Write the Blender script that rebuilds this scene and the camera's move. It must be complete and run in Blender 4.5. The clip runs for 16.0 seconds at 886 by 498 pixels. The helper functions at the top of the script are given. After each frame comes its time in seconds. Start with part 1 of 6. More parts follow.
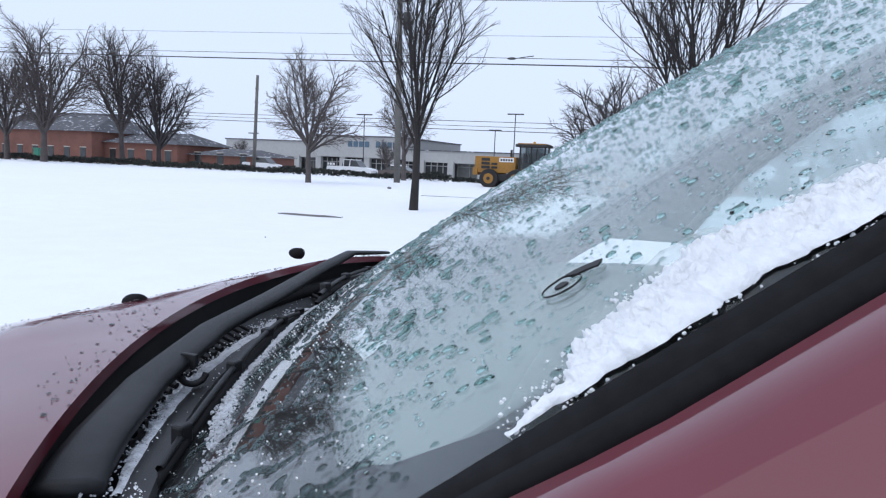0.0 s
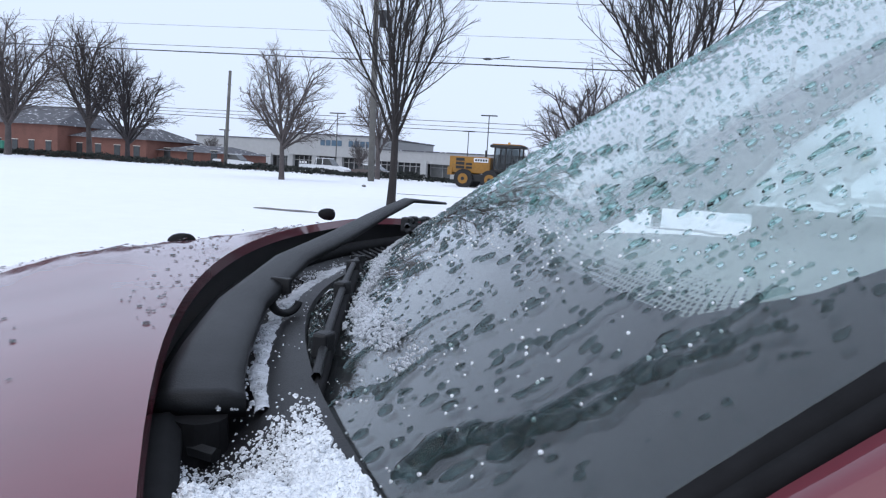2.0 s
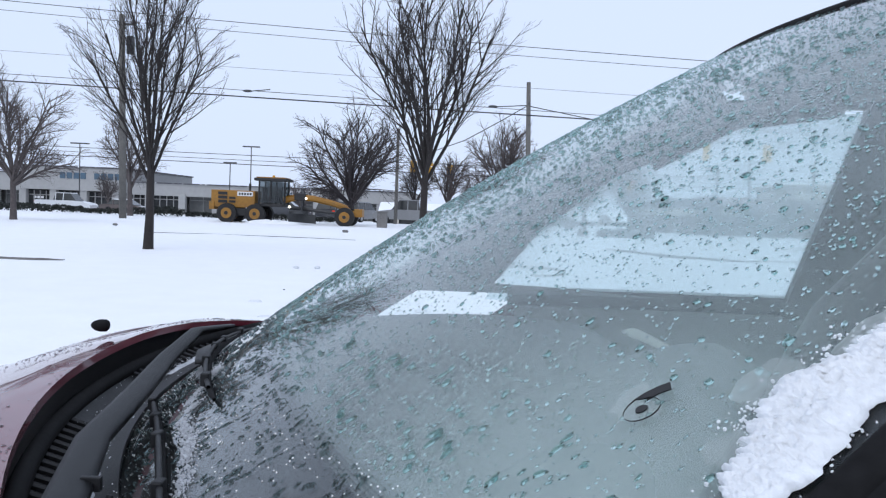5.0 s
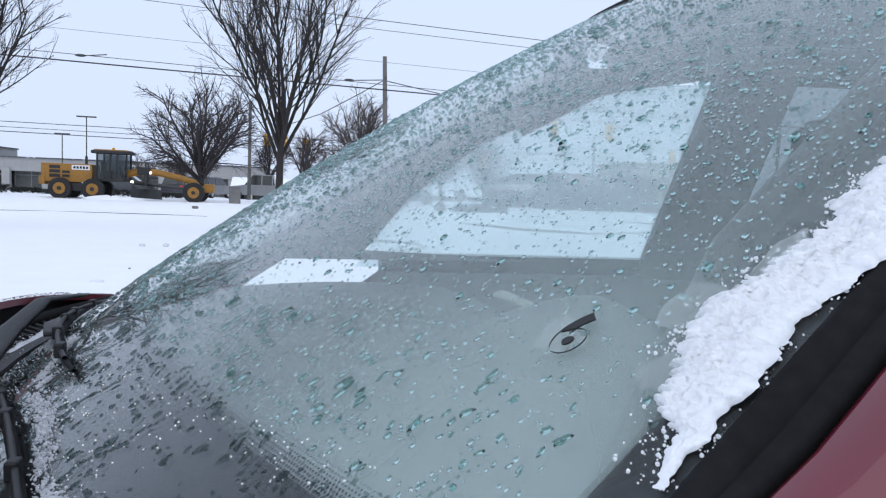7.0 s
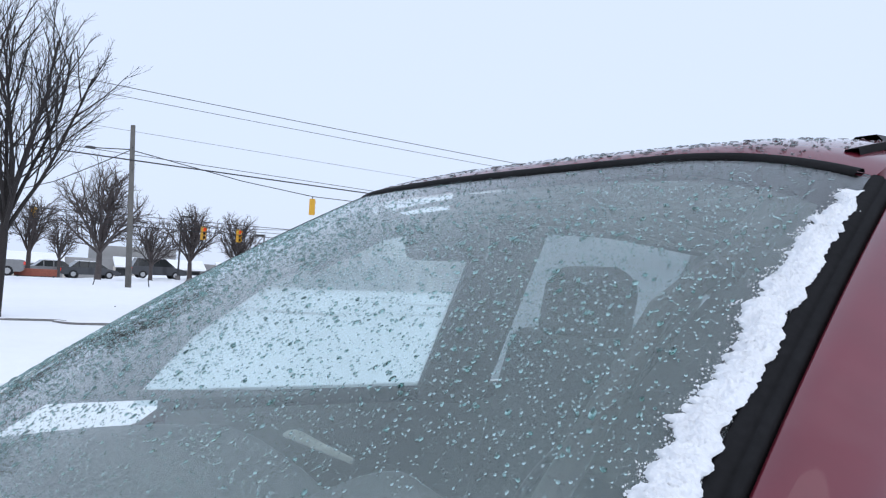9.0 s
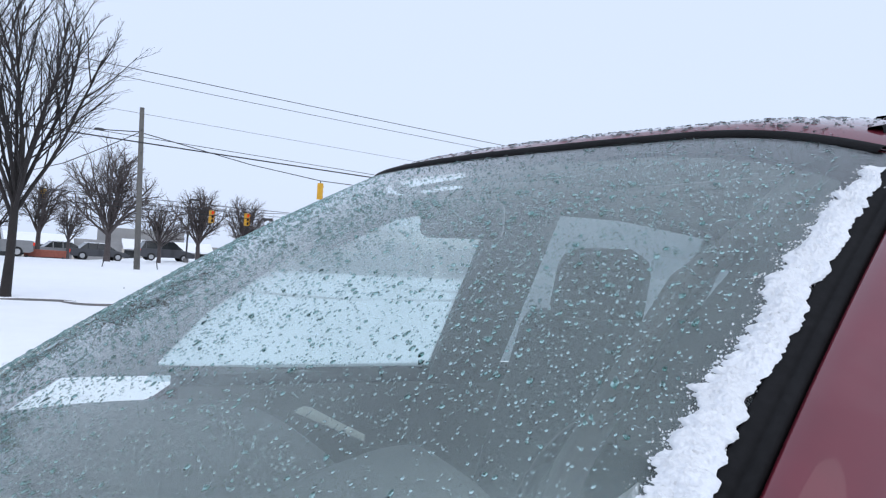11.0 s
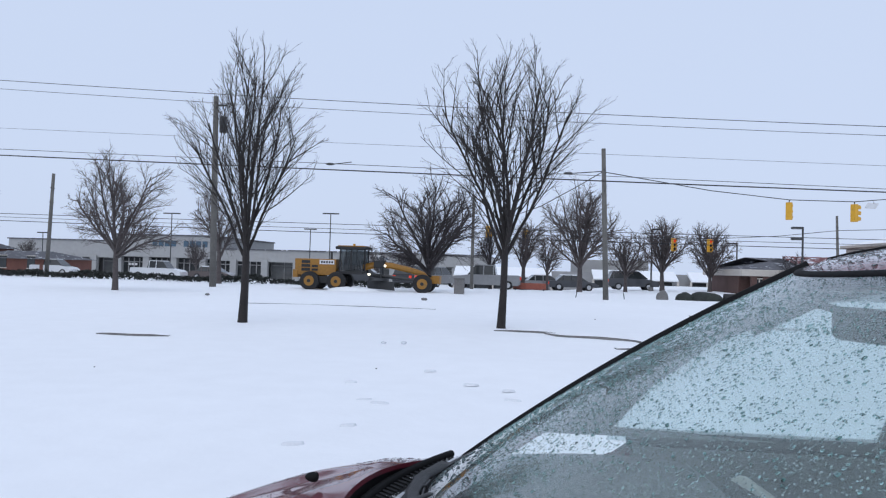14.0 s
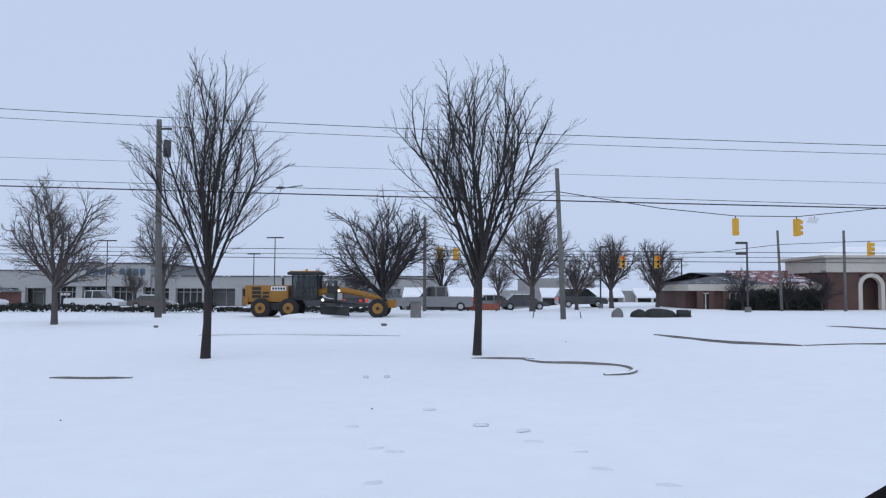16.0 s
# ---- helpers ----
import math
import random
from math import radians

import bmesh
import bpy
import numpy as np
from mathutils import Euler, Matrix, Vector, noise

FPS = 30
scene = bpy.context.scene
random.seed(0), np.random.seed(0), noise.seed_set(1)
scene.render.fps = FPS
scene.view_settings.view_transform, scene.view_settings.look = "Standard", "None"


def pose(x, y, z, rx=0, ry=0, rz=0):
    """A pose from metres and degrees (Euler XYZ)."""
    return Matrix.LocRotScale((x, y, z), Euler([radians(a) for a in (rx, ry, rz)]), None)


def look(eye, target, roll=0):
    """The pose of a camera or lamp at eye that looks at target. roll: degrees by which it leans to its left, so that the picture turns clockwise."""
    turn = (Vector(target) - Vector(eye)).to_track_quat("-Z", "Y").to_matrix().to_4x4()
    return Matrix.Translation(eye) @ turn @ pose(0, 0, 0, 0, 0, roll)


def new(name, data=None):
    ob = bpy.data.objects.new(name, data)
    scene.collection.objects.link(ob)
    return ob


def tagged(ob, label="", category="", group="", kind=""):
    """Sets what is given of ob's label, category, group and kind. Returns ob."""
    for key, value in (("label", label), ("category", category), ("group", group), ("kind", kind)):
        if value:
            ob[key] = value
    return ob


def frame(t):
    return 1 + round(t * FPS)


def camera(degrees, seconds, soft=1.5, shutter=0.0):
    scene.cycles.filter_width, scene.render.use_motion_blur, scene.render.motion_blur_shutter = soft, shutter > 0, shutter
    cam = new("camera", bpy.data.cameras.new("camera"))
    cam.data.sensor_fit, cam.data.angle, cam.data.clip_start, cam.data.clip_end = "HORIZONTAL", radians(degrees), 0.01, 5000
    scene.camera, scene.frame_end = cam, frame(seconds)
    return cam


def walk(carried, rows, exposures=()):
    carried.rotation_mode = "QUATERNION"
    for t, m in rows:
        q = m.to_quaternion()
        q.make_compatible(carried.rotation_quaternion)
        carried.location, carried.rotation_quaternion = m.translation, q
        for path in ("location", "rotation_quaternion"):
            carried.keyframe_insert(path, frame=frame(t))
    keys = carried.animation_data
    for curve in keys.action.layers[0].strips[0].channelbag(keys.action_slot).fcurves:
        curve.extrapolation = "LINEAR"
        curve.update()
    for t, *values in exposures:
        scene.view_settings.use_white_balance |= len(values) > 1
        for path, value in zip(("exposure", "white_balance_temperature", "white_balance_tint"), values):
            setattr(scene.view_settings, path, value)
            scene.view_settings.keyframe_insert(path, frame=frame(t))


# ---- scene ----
cam = camera(62.6, 16.0, soft=1.2)
PATH = [
    (0, (0.5, 0.289, 1.091), (-0.2011, 2.1477, 0.8636), 2.50),
    (0.5, (0.448, 0.316, 1.051), (-0.1981, 2.1947, 0.8207), 2.84),
    (1, (0.418, 0.335, 1.029), (-0.203, 2.2224, 0.8027), 3.23),
    (1.5, (0.388, 0.338, 1.011), (-0.2338, 2.2253, 0.785), 3.26),
    (2, (0.345, 0.321, 0.997), (-0.282, 2.207, 0.7764), 3.43),
    (2.5, (0.334, 0.31, 0.997), (-0.2694, 2.2042, 0.7811), 3.20),
    (3, (0.36, 0.293, 1.069), (-0.1818, 2.2081, 0.8746), 2.98),
    (3.5, (0.409, 0.232, 1.143), (-0.0099, 2.1816, 0.9849), 2.71),
    (4, (0.39, 0.197, 1.159), (0.1271, 2.1758, 1.0358), 2.65),
    (4.2, (0.346, 0.202, 1.147), (0.1469, 2.1891, 1.0347), 2.46),
    (6.3, (0.319, 0.277, 1.135), (0.5092, 2.2639, 1.0153), 2.80),
    (6.5, (0.317, 0.274, 1.131), (0.5486, 2.2565, 0.9981), 2.79),
    (7, (0.298, 0.268, 1.113), (0.6707, 2.227, 0.9528), 2.25),
    (7.5, (0.207, 0.297, 1.131), (0.8622, 2.1815, 0.9906), 2.05),
    (8, (0.196, 0.287, 1.182), (1.0635, 2.0871, 1.1068), 2.41),
    (8.5, (0.188, 0.256, 1.242), (1.1476, 2.0107, 1.2614), 2.39),
    (8.7, (0.192, 0.223, 1.259), (1.1633, 1.9703, 1.3301), 2.61),
    (10.8, (0.186, 0.236, 1.254), (1.1866, 1.965, 1.35), 3.95),
    (11, (0.182, 0.232, 1.243), (1.1504, 1.9822, 1.2835), 3.75),
    (11.5, (0.181, 0.245, 1.225), (0.9672, 2.0828, 1.168), 4.11),
    (12, (0.245, 0.111, 1.276), (0.7268, 2.05, 1.1838), 3.17),
    (12.5, (0.2706, -0.0124, 1.3172), (0.4661, 1.9765, 1.2402), 2.25),
    (13, (0.2534, -0.1454, 1.334), (0.2307, 1.8544, 1.2999), 1.98),
    (13.5, (0.2315, -0.2055, 1.372), (0.0667, 1.7876, 1.3851), 1.92),
    (14, (0.1694, -0.1357, 1.4132), (-0.054, 1.8508, 1.4649), 1.64),
    (14.5, (-0.041, -0.098, 1.427), (-0.2658, 1.8876, 1.5087), 1.31),
    (15, (-0.232, 0.065, 1.417), (-0.4129, 2.054, 1.5206), 0.66),
    (15.5, (-0.37, 0.244, 1.472), (-0.492, 2.2369, 1.5876), 0.20),
    (16, (-0.603, 0.352, 1.539), (-0.6687, 2.3474, 1.6491), 0.15),
]
walk(cam, [(t, look(eye, target, roll)) for t, eye, target, roll in PATH],
     [(0.0, 0.07, 6380, 10), (2.0, 0.12, 6380, 10), (4.0, 0.03, 6400, 10), (7.0, 0.0, 6430, 10), (8.0, 0.12, 6450, 10), (8.7, 0.06, 6460, 10), (11.0, 0.02, 6460, 10), (13.0, -0.14, 6450, 10), (14.5, -0.29, 6300, 10), (16.0, -0.38, 6220, 10)])

# ---------------------------------------------------------------- sky and light
SUN_UP, SUN_TURN = radians(48), radians(200)
world = bpy.data.worlds.new("overcast_sky")
scene.world = world
world.use_nodes = True
wn, wl = world.node_tree.nodes, world.node_tree.links
wn.clear()
w_out, w_bg = wn.new("ShaderNodeOutputWorld"), wn.new("ShaderNodeBackground")
w_sky, w_mix, w_gain = wn.new("ShaderNodeTexSky"), wn.new("ShaderNodeMix"), wn.new("ShaderNodeVectorMath")
w_sky.sky_type, w_sky.sun_disc = "NISHITA", False
w_sky.sun_elevation, w_sky.sun_rotation = SUN_UP, SUN_TURN
w_sky.air_density, w_sky.dust_density = 1.0, 4.0
w_gain.operation = "SCALE"
w_gain.inputs["Scale"].default_value = 0.10
w_mix.data_type = "RGBA"
w_mix.inputs[0].default_value = 0.9
w_mix.inputs[7].default_value = (0.77, 0.885, 1.12, 1)
wl.new(w_sky.outputs[0], w_gain.inputs[0])
wl.new(w_gain.outputs[0], w_mix.inputs[6])
wl.new(w_mix.outputs[2], w_bg.inputs[0])
wl.new(w_bg.outputs[0], w_out.inputs[0])
w_bg.inputs[1].default_value = 1.0

sun_data = bpy.data.lights.new("sun", "SUN")
sun_data.energy, sun_data.angle, sun_data.color = 0.75, radians(80), (1.0, 0.97, 0.94)
sun = new("sun", sun_data)
sun.rotation_euler = (radians(42), 0, radians(-20))


# ---------------------------------------------------------------- materials
def material(name, color, rough=0.6, metal=0.0, vary=0.15, scale=8.0, bump=0.0, bump_scale=60.0, coat=0.0, second=None, mix_lo=0.45, mix_hi=0.62, per_piece=0.0):
    """A principled surface with colour varied at two scales, fine relief and, if given, patches of a second colour."""
    m = bpy.data.materials.new(name)
    m.use_nodes = True
    n, l = m.node_tree.nodes, m.node_tree.links
    b = n["Principled BSDF"]
    b.inputs["Roughness"].default_value, b.inputs["Metallic"].default_value = rough, metal
    b.inputs["Coat Weight"].default_value, b.inputs["Coat Roughness"].default_value = coat, 0.04
    co = n.new("ShaderNodeTexCoord")
    big, small = n.new("ShaderNodeTexNoise"), n.new("ShaderNodeTexNoise")
    big.inputs["Scale"].default_value, small.inputs["Scale"].default_value = scale * 0.25, scale * 3
    small.inputs["Detail"].default_value, big.inputs["Detail"].default_value = 5, 4
    for k in (big, small):
        l.new(co.outputs["Object"], k.inputs["Vector"])
    add = n.new("ShaderNodeMath")
    add.operation = "ADD"
    l.new(big.outputs[0], add.inputs[0])
    l.new(small.outputs[0], add.inputs[1])
    ramp = n.new("ShaderNodeMapRange")
    ramp.inputs[1].default_value, ramp.inputs[2].default_value = 0.7, 1.3
    ramp.inputs[3].default_value, ramp.inputs[4].default_value = 1 - vary, 1 + vary
    l.new(add.outputs[0], ramp.inputs[0])
    tint = n.new("ShaderNodeVectorMath")
    tint.operation = "SCALE"
    tint.inputs[0].default_value = color
    last = ramp.outputs[0]
    if per_piece:
        info, rr, mul = n.new("ShaderNodeObjectInfo"), n.new("ShaderNodeMapRange"), n.new("ShaderNodeMath")
        rr.inputs[3].default_value, rr.inputs[4].default_value = 1 - per_piece, 1 + per_piece
        mul.operation = "MULTIPLY"
        l.new(info.outputs["Random"], rr.inputs[0])
        l.new(rr.outputs[0], mul.inputs[0])
        l.new(last, mul.inputs[1])
        last = mul.outputs[0]
    l.new(last, tint.inputs["Scale"])
    col = tint.outputs[0]
    if second:
        patch, edge, mix = n.new("ShaderNodeTexNoise"), n.new("ShaderNodeMapRange"), n.new("ShaderNodeMix")
        patch.inputs["Scale"].default_value, patch.inputs["Detail"].default_value = scale, 6
        l.new(co.outputs["Object"], patch.inputs["Vector"])
        edge.inputs[1].default_value, edge.inputs[2].default_value = mix_lo, mix_hi
        l.new(patch.outputs[0], edge.inputs[0])
        mix.data_type = "RGBA"
        l.new(edge.outputs[0], mix.inputs[0])
        l.new(col, mix.inputs[6])
        mix.inputs[7].default_value = (*second, 1)
        col = mix.outputs[2]
    l.new(col, b.inputs["Base Color"])
    if bump:
        nz, bp = n.new("ShaderNodeTexNoise"), n.new("ShaderNodeBump")
        nz.inputs["Scale"].default_value, nz.inputs["Detail"].default_value = bump_scale, 6
        l.new(co.outputs["Object"], nz.inputs["Vector"])
        bp.inputs["Strength"].default_value, bp.inputs["Distance"].default_value = bump, 0.02
        l.new(nz.outputs[0], bp.inputs["Height"])
        l.new(bp.outputs[0], b.inputs["Normal"])
    return m


def glass_material(name, color, rough=0.0, ior=1.5):
    m = bpy.data.materials.new(name)
    m.use_nodes = True
    b = m.node_tree.nodes["Principled BSDF"]
    b.inputs["Base Color"].default_value = (*color, 1)
    b.inputs["Roughness"].default_value, b.inputs["IOR"].default_value = rough, ior
    b.inputs["Transmission Weight"].default_value = 1.0
    return m


def mist_material(name, color, cover, through_part=0.5, centre=None, reach=1.0):
    """A thin misted film, also used as a brightening veil: part clear, part scattering light both ways."""
    m = bpy.data.materials.new(name)
    m.use_nodes = True
    n, l = m.node_tree.nodes, m.node_tree.links
    n.clear()
    out, mix, clear = n.new("ShaderNodeOutputMaterial"), n.new("ShaderNodeMixShader"), n.new("ShaderNodeBsdfTransparent")
    both, a, b = n.new("ShaderNodeMixShader"), n.new("ShaderNodeBsdfDiffuse"), n.new("ShaderNodeBsdfTranslucent")
    a.inputs[0].default_value = b.inputs[0].default_value = (*color, 1)
    co, nz, rg = n.new("ShaderNodeTexCoord"), n.new("ShaderNodeTexNoise"), n.new("ShaderNodeMapRange")
    nz.inputs["Scale"].default_value, nz.inputs["Detail"].default_value = 4.0, 5
    rg.inputs[1].default_value, rg.inputs[2].default_value = 0.3, 0.7
    rg.inputs[3].default_value, rg.inputs[4].default_value = cover * 0.75, cover * 1.2
    l.new(co.outputs["Object"], nz.inputs["Vector"])
    l.new(nz.outputs[0], rg.inputs[0])
    amount = rg.outputs[0]
    if centre:                                      # a brightening veil that thins out from its middle
        far_off, fall, mul = n.new("ShaderNodeVectorMath"), n.new("ShaderNodeMapRange"), n.new("ShaderNodeMath")
        far_off.operation, mul.operation, fall.interpolation_type = "DISTANCE", "MULTIPLY", "SMOOTHSTEP"
        far_off.inputs[1].default_value = centre
        fall.inputs[1].default_value, fall.inputs[2].default_value = 0.0, reach
        fall.inputs[3].default_value, fall.inputs[4].default_value = 1.0, 0.0
        l.new(co.outputs["Object"], far_off.inputs[0])
        l.new(far_off.outputs["Value"], fall.inputs[0])
        l.new(amount, mul.inputs[0])
        l.new(fall.outputs[0], mul.inputs[1])
        amount = mul.outputs[0]
    l.new(amount, mix.inputs[0])
    l.new(clear.outputs[0], mix.inputs[1])
    l.new(both.outputs[0], mix.inputs[2])
    both.inputs[0].default_value = through_part
    l.new(a.outputs[0], both.inputs[1])
    l.new(b.outputs[0], both.inputs[2])
    l.new(mix.outputs[0], out.inputs[0])
    return m


def lamp_material(name, color, strength):
    m = bpy.data.materials.new(name)
    m.use_nodes = True
    b = m.node_tree.nodes["Principled BSDF"]
    b.inputs["Base Color"].default_value = (*color, 1)
    b.inputs["Emission Color"].default_value, b.inputs["Emission Strength"].default_value = (*color, 1), strength
    return m


SNOW = material("snow", (0.87, 0.885, 0.905), 0.75, vary=0.025, scale=0.7, bump=0.35, bump_scale=9)
WET_SNOW = material("wet_snow", (0.79, 0.815, 0.84), 0.6, vary=0.06, scale=60, bump=0.22, bump_scale=420)
MELT = material("half_melted_snow", (0.46, 0.48, 0.51), 0.35, vary=0.3, scale=40, bump=0.3, bump_scale=300)
TRODDEN = material("trodden_snow", (0.74, 0.76, 0.79), 0.7, vary=0.06, scale=12, bump=0.4, bump_scale=60)
SLUSH = material("slush", (0.6, 0.62, 0.65), 0.5, vary=0.25, scale=3, bump=0.5, bump_scale=20)
PAINT = material("maroon_paint", (0.135, 0.012, 0.024), 0.42, metal=0.0, vary=0.15, scale=5, coat=1.0, second=(0.16, 0.045, 0.055), mix_lo=0.55, mix_hi=0.8)
PAINT.node_tree.nodes["Principled BSDF"].inputs["Specular IOR Level"].default_value = 0.25
RUBBER = material("black_rubber", (0.011, 0.011, 0.012), 0.85, vary=0.3, scale=40, bump=0.06, bump_scale=900)
PLASTIC = material("black_plastic", (0.013, 0.0135, 0.015), 0.5, vary=0.3, scale=25, bump=0.12, bump_scale=900, second=(0.025, 0.026, 0.028), mix_lo=0.6, mix_hi=0.75)
FRIT = material("ceramic_black", (0.016, 0.017, 0.02), 0.8, vary=0.2, scale=60)
FRIT.node_tree.nodes["Principled BSDF"].inputs["Specular IOR Level"].default_value = 0.1
TRIM = material("grey_cabin_plastic", (0.08, 0.088, 0.092), 0.7, vary=0.12, scale=30, bump=0.3, bump_scale=500)
FABRIC = material("grey_seat_cloth", (0.075, 0.078, 0.08), 0.95, vary=0.2, scale=60, bump=0.5, bump_scale=700)
LINING = material("headliner_cloth", (0.32, 0.32, 0.32), 0.95, vary=0.06, scale=40, bump=0.3, bump_scale=600)
PALE = material("pale_cloth", (0.36, 0.38, 0.35), 0.9, vary=0.12, scale=40, bump=0.3, bump_scale=200)
GLASS = glass_material("windscreen_glass", (0.92, 0.98, 0.968), 0.0, 1.40)
# glass coloured dark to dim the light seen through it
DARK_GLASS = glass_material("dimmed_glass", (0.22, 0.255, 0.265))
SIDE_GLASS = glass_material("side_glass", (0.87, 0.985, 0.995))
# water tinted darker than it is, for the dark surroundings its drops refract
WATER = glass_material("tinted_rain_water", (0.44, 0.64, 0.605), 0.0, 1.33)
DARK_WATER = glass_material("dark_tinted_water", (0.36, 0.5, 0.49), 0.0, 1.30)
BEAD = glass_material("tinted_bead", (0.58, 0.74, 0.72), 0.0, 1.33)
# mist whose cover also stands in for part of the sky's reflection
MIST = mist_material("condensation", (0.8, 0.93, 0.91), 0.14)
# pale veil added to brighten the lower driver's corner of the glass
BRIGHT_MIST = mist_material("corner_brightening_mist", (0.82, 0.94, 0.93), 0.34, 0.5, (0.36, 0.58, 0.965), 0.26)
SIDE_MIST = mist_material("side_sleet_mist", (0.88, 0.96, 0.965), 0.55, 0.95)
CLEAR_FILM = mist_material("clear_film", (0.85, 0.92, 0.9), 0.24)
for dull, level in ((RUBBER, 0.15), (PLASTIC, 0.3), (FRIT, 0.15)):
    dull.node_tree.nodes["Principled BSDF"].inputs["Specular IOR Level"].default_value = level
CHROME = material("worn_metal", (0.5, 0.5, 0.5), 0.3, metal=1.0, vary=0.1, scale=30)
TYRE = material("tyre_rubber", (0.015, 0.015, 0.016), 0.8, vary=0.3, scale=20, bump=0.4, bump_scale=80)
BARK = material("wet_bark", (0.022, 0.018, 0.017), 0.85, vary=0.4, scale=12, bump=0.7, bump_scale=40)
BARK_FAR = material("grey_brown_bark", (0.085, 0.072, 0.07), 0.9, vary=0.35, scale=4)
BARK_DARK = material("dark_shrub_wood", (0.04, 0.034, 0.036), 0.9, vary=0.4, scale=4)
HEDGE = material("hedge_leaf", (0.022, 0.026, 0.022), 0.8, vary=0.5, scale=6)
POLE = material("weathered_pole_wood", (0.13, 0.125, 0.115), 0.9, vary=0.25, scale=6, bump=0.6, bump_scale=25)
STEEL = material("dark_steel", (0.06, 0.062, 0.065), 0.5, metal=0.4, vary=0.2, scale=10)
WIRE = material("black_cable", (0.03, 0.03, 0.033), 0.6, vary=0.2, scale=3)
CONCRETE = material("wet_concrete", (0.16, 0.155, 0.15), 0.8, vary=0.3, scale=5, bump=0.5, bump_scale=40)
STUCCO = material("pale_stucco", (0.34, 0.34, 0.335), 0.9, vary=0.07, scale=0.6, bump=0.3, bump_scale=10)
STUCCO_GREY = material("grey_stucco", (0.3, 0.3, 0.3), 0.9, vary=0.08, scale=0.6)
SHOPDARK = material("shop_recess", (0.12, 0.125, 0.125), 0.6, vary=0.25, scale=0.5)
PANE = material("dark_pane", (0.03, 0.034, 0.036), 0.12, vary=0.3, scale=0.6)
BRICK = material("red_brick", (0.15, 0.066, 0.05), 0.9, vary=0.25, scale=3, bump=0.3, bump_scale=12)
BRICK_BROWN = material("brown_brick", (0.105, 0.06, 0.052), 0.9, vary=0.2, scale=3, bump=0.3, bump_scale=12)
CREAM = material("cream_trim", (0.52, 0.48, 0.43), 0.85, vary=0.08, scale=2)
ROOF_RED = material("red_metal_roof", (0.22, 0.07, 0.065), 0.5, vary=0.15, scale=1.5, second=(0.78, 0.8, 0.84), mix_lo=0.52, mix_hi=0.6)
SHINGLE = material("dark_shingle", (0.09, 0.09, 0.1), 0.9, vary=0.2, scale=2, second=(0.75, 0.77, 0.8), mix_lo=0.6, mix_hi=0.7)
YELLOW = material("plant_yellow", (0.28, 0.13, 0.013), 0.45, vary=0.2, scale=3, second=(0.2, 0.11, 0.03), mix_lo=0.58, mix_hi=0.75)
SIGNAL = material("signal_yellow", (0.62, 0.33, 0.02), 0.5, vary=0.08, scale=4)
BLACK = material("matt_black", (0.015, 0.015, 0.016), 0.6, vary=0.3, scale=8)
LENS_RED = lamp_material("red_lens", (0.6, 0.03, 0.01), 0.6)
HEADLAMP = lamp_material("work_lamp", (1.0, 0.93, 0.75), 4.0)
SIGN_BLUE = material("sign_blue", (0.06, 0.11, 0.16), 0.5, vary=0.1, scale=2)
SIGN_WHITE = material("sign_white", (0.7, 0.7, 0.7), 0.5, vary=0.05, scale=2)
CAR_WHITE = material("white_car_paint", (0.6, 0.61, 0.62), 0.3, vary=0.06, scale=2, coat=0.6)
CAR_DARK = material("dark_car_paint", (0.04, 0.043, 0.05), 0.3, vary=0.1, scale=2, coat=0.6)
CAR_GREY = material("grey_car_paint", (0.22, 0.225, 0.23), 0.35, vary=0.1, scale=2, coat=0.5)
CAR_BROWN = material("brown_car_paint", (0.08, 0.06, 0.055), 0.35, vary=0.1, scale=2, coat=0.5)
ORANGE = material("faded_barrier_red", (0.3, 0.09, 0.06), 0.7, vary=0.2, scale=3)
GREEN = material("green_bin", (0.03, 0.2, 0.13), 0.6, vary=0.15, scale=3)


# ---------------------------------------------------------------- building tools
def link_mesh(name, verts, faces, mat, parent=None, label="", smooth=False):
    me = bpy.data.meshes.new(name)
    me.from_pydata([tuple(v) for v in verts], [], faces)
    me.materials.append(mat)
    if smooth:
        me.polygons.foreach_set("use_smooth", [True] * len(me.polygons))
    me.update()
    ob = new(name, me)
    if parent:
        ob.parent = parent
    if label:
        ob["label"] = label
    return ob


def part(name, bm, mat, parent=None, label="", smooth=False):
    bmesh.ops.recalc_face_normals(bm, faces=bm.faces)
    me = bpy.data.meshes.new(name)
    bm.to_mesh(me)
    bm.free()
    me.materials.append(mat)
    if smooth:
        me.polygons.foreach_set("use_smooth", [True] * len(me.polygons))
    ob = new(name, me)
    if parent:
        ob.parent = parent
    if label:
        ob["label"] = label
    return ob


def thing(name, label, category, place=(0, 0, 0), group="", turn=0.0, kind=""):
    ob = new(name)
    ob.matrix_basis = pose(*place, 0, 0, turn)
    return tagged(ob, label, category, group, kind)


def box(bm, lo, hi, bevel=0.0, m=None):
    lo, hi = Vector(lo), Vector(hi)
    mat = Matrix.Translation((lo + hi) / 2) @ Matrix.Diagonal((*(hi - lo), 1))
    got = bmesh.ops.create_cube(bm, size=1, matrix=(m @ mat) if m else mat)
    if bevel:
        edges = list({e for v in got["verts"] for e in v.link_edges})
        bmesh.ops.bevel(bm, geom=edges, offset=bevel, segments=2, affect="EDGES", profile=0.5)
    return bm


def boxes(*items, bevel=0.0):
    bm = bmesh.new()
    for lo, hi in items:
        box(bm, lo, hi, bevel)
    return bm


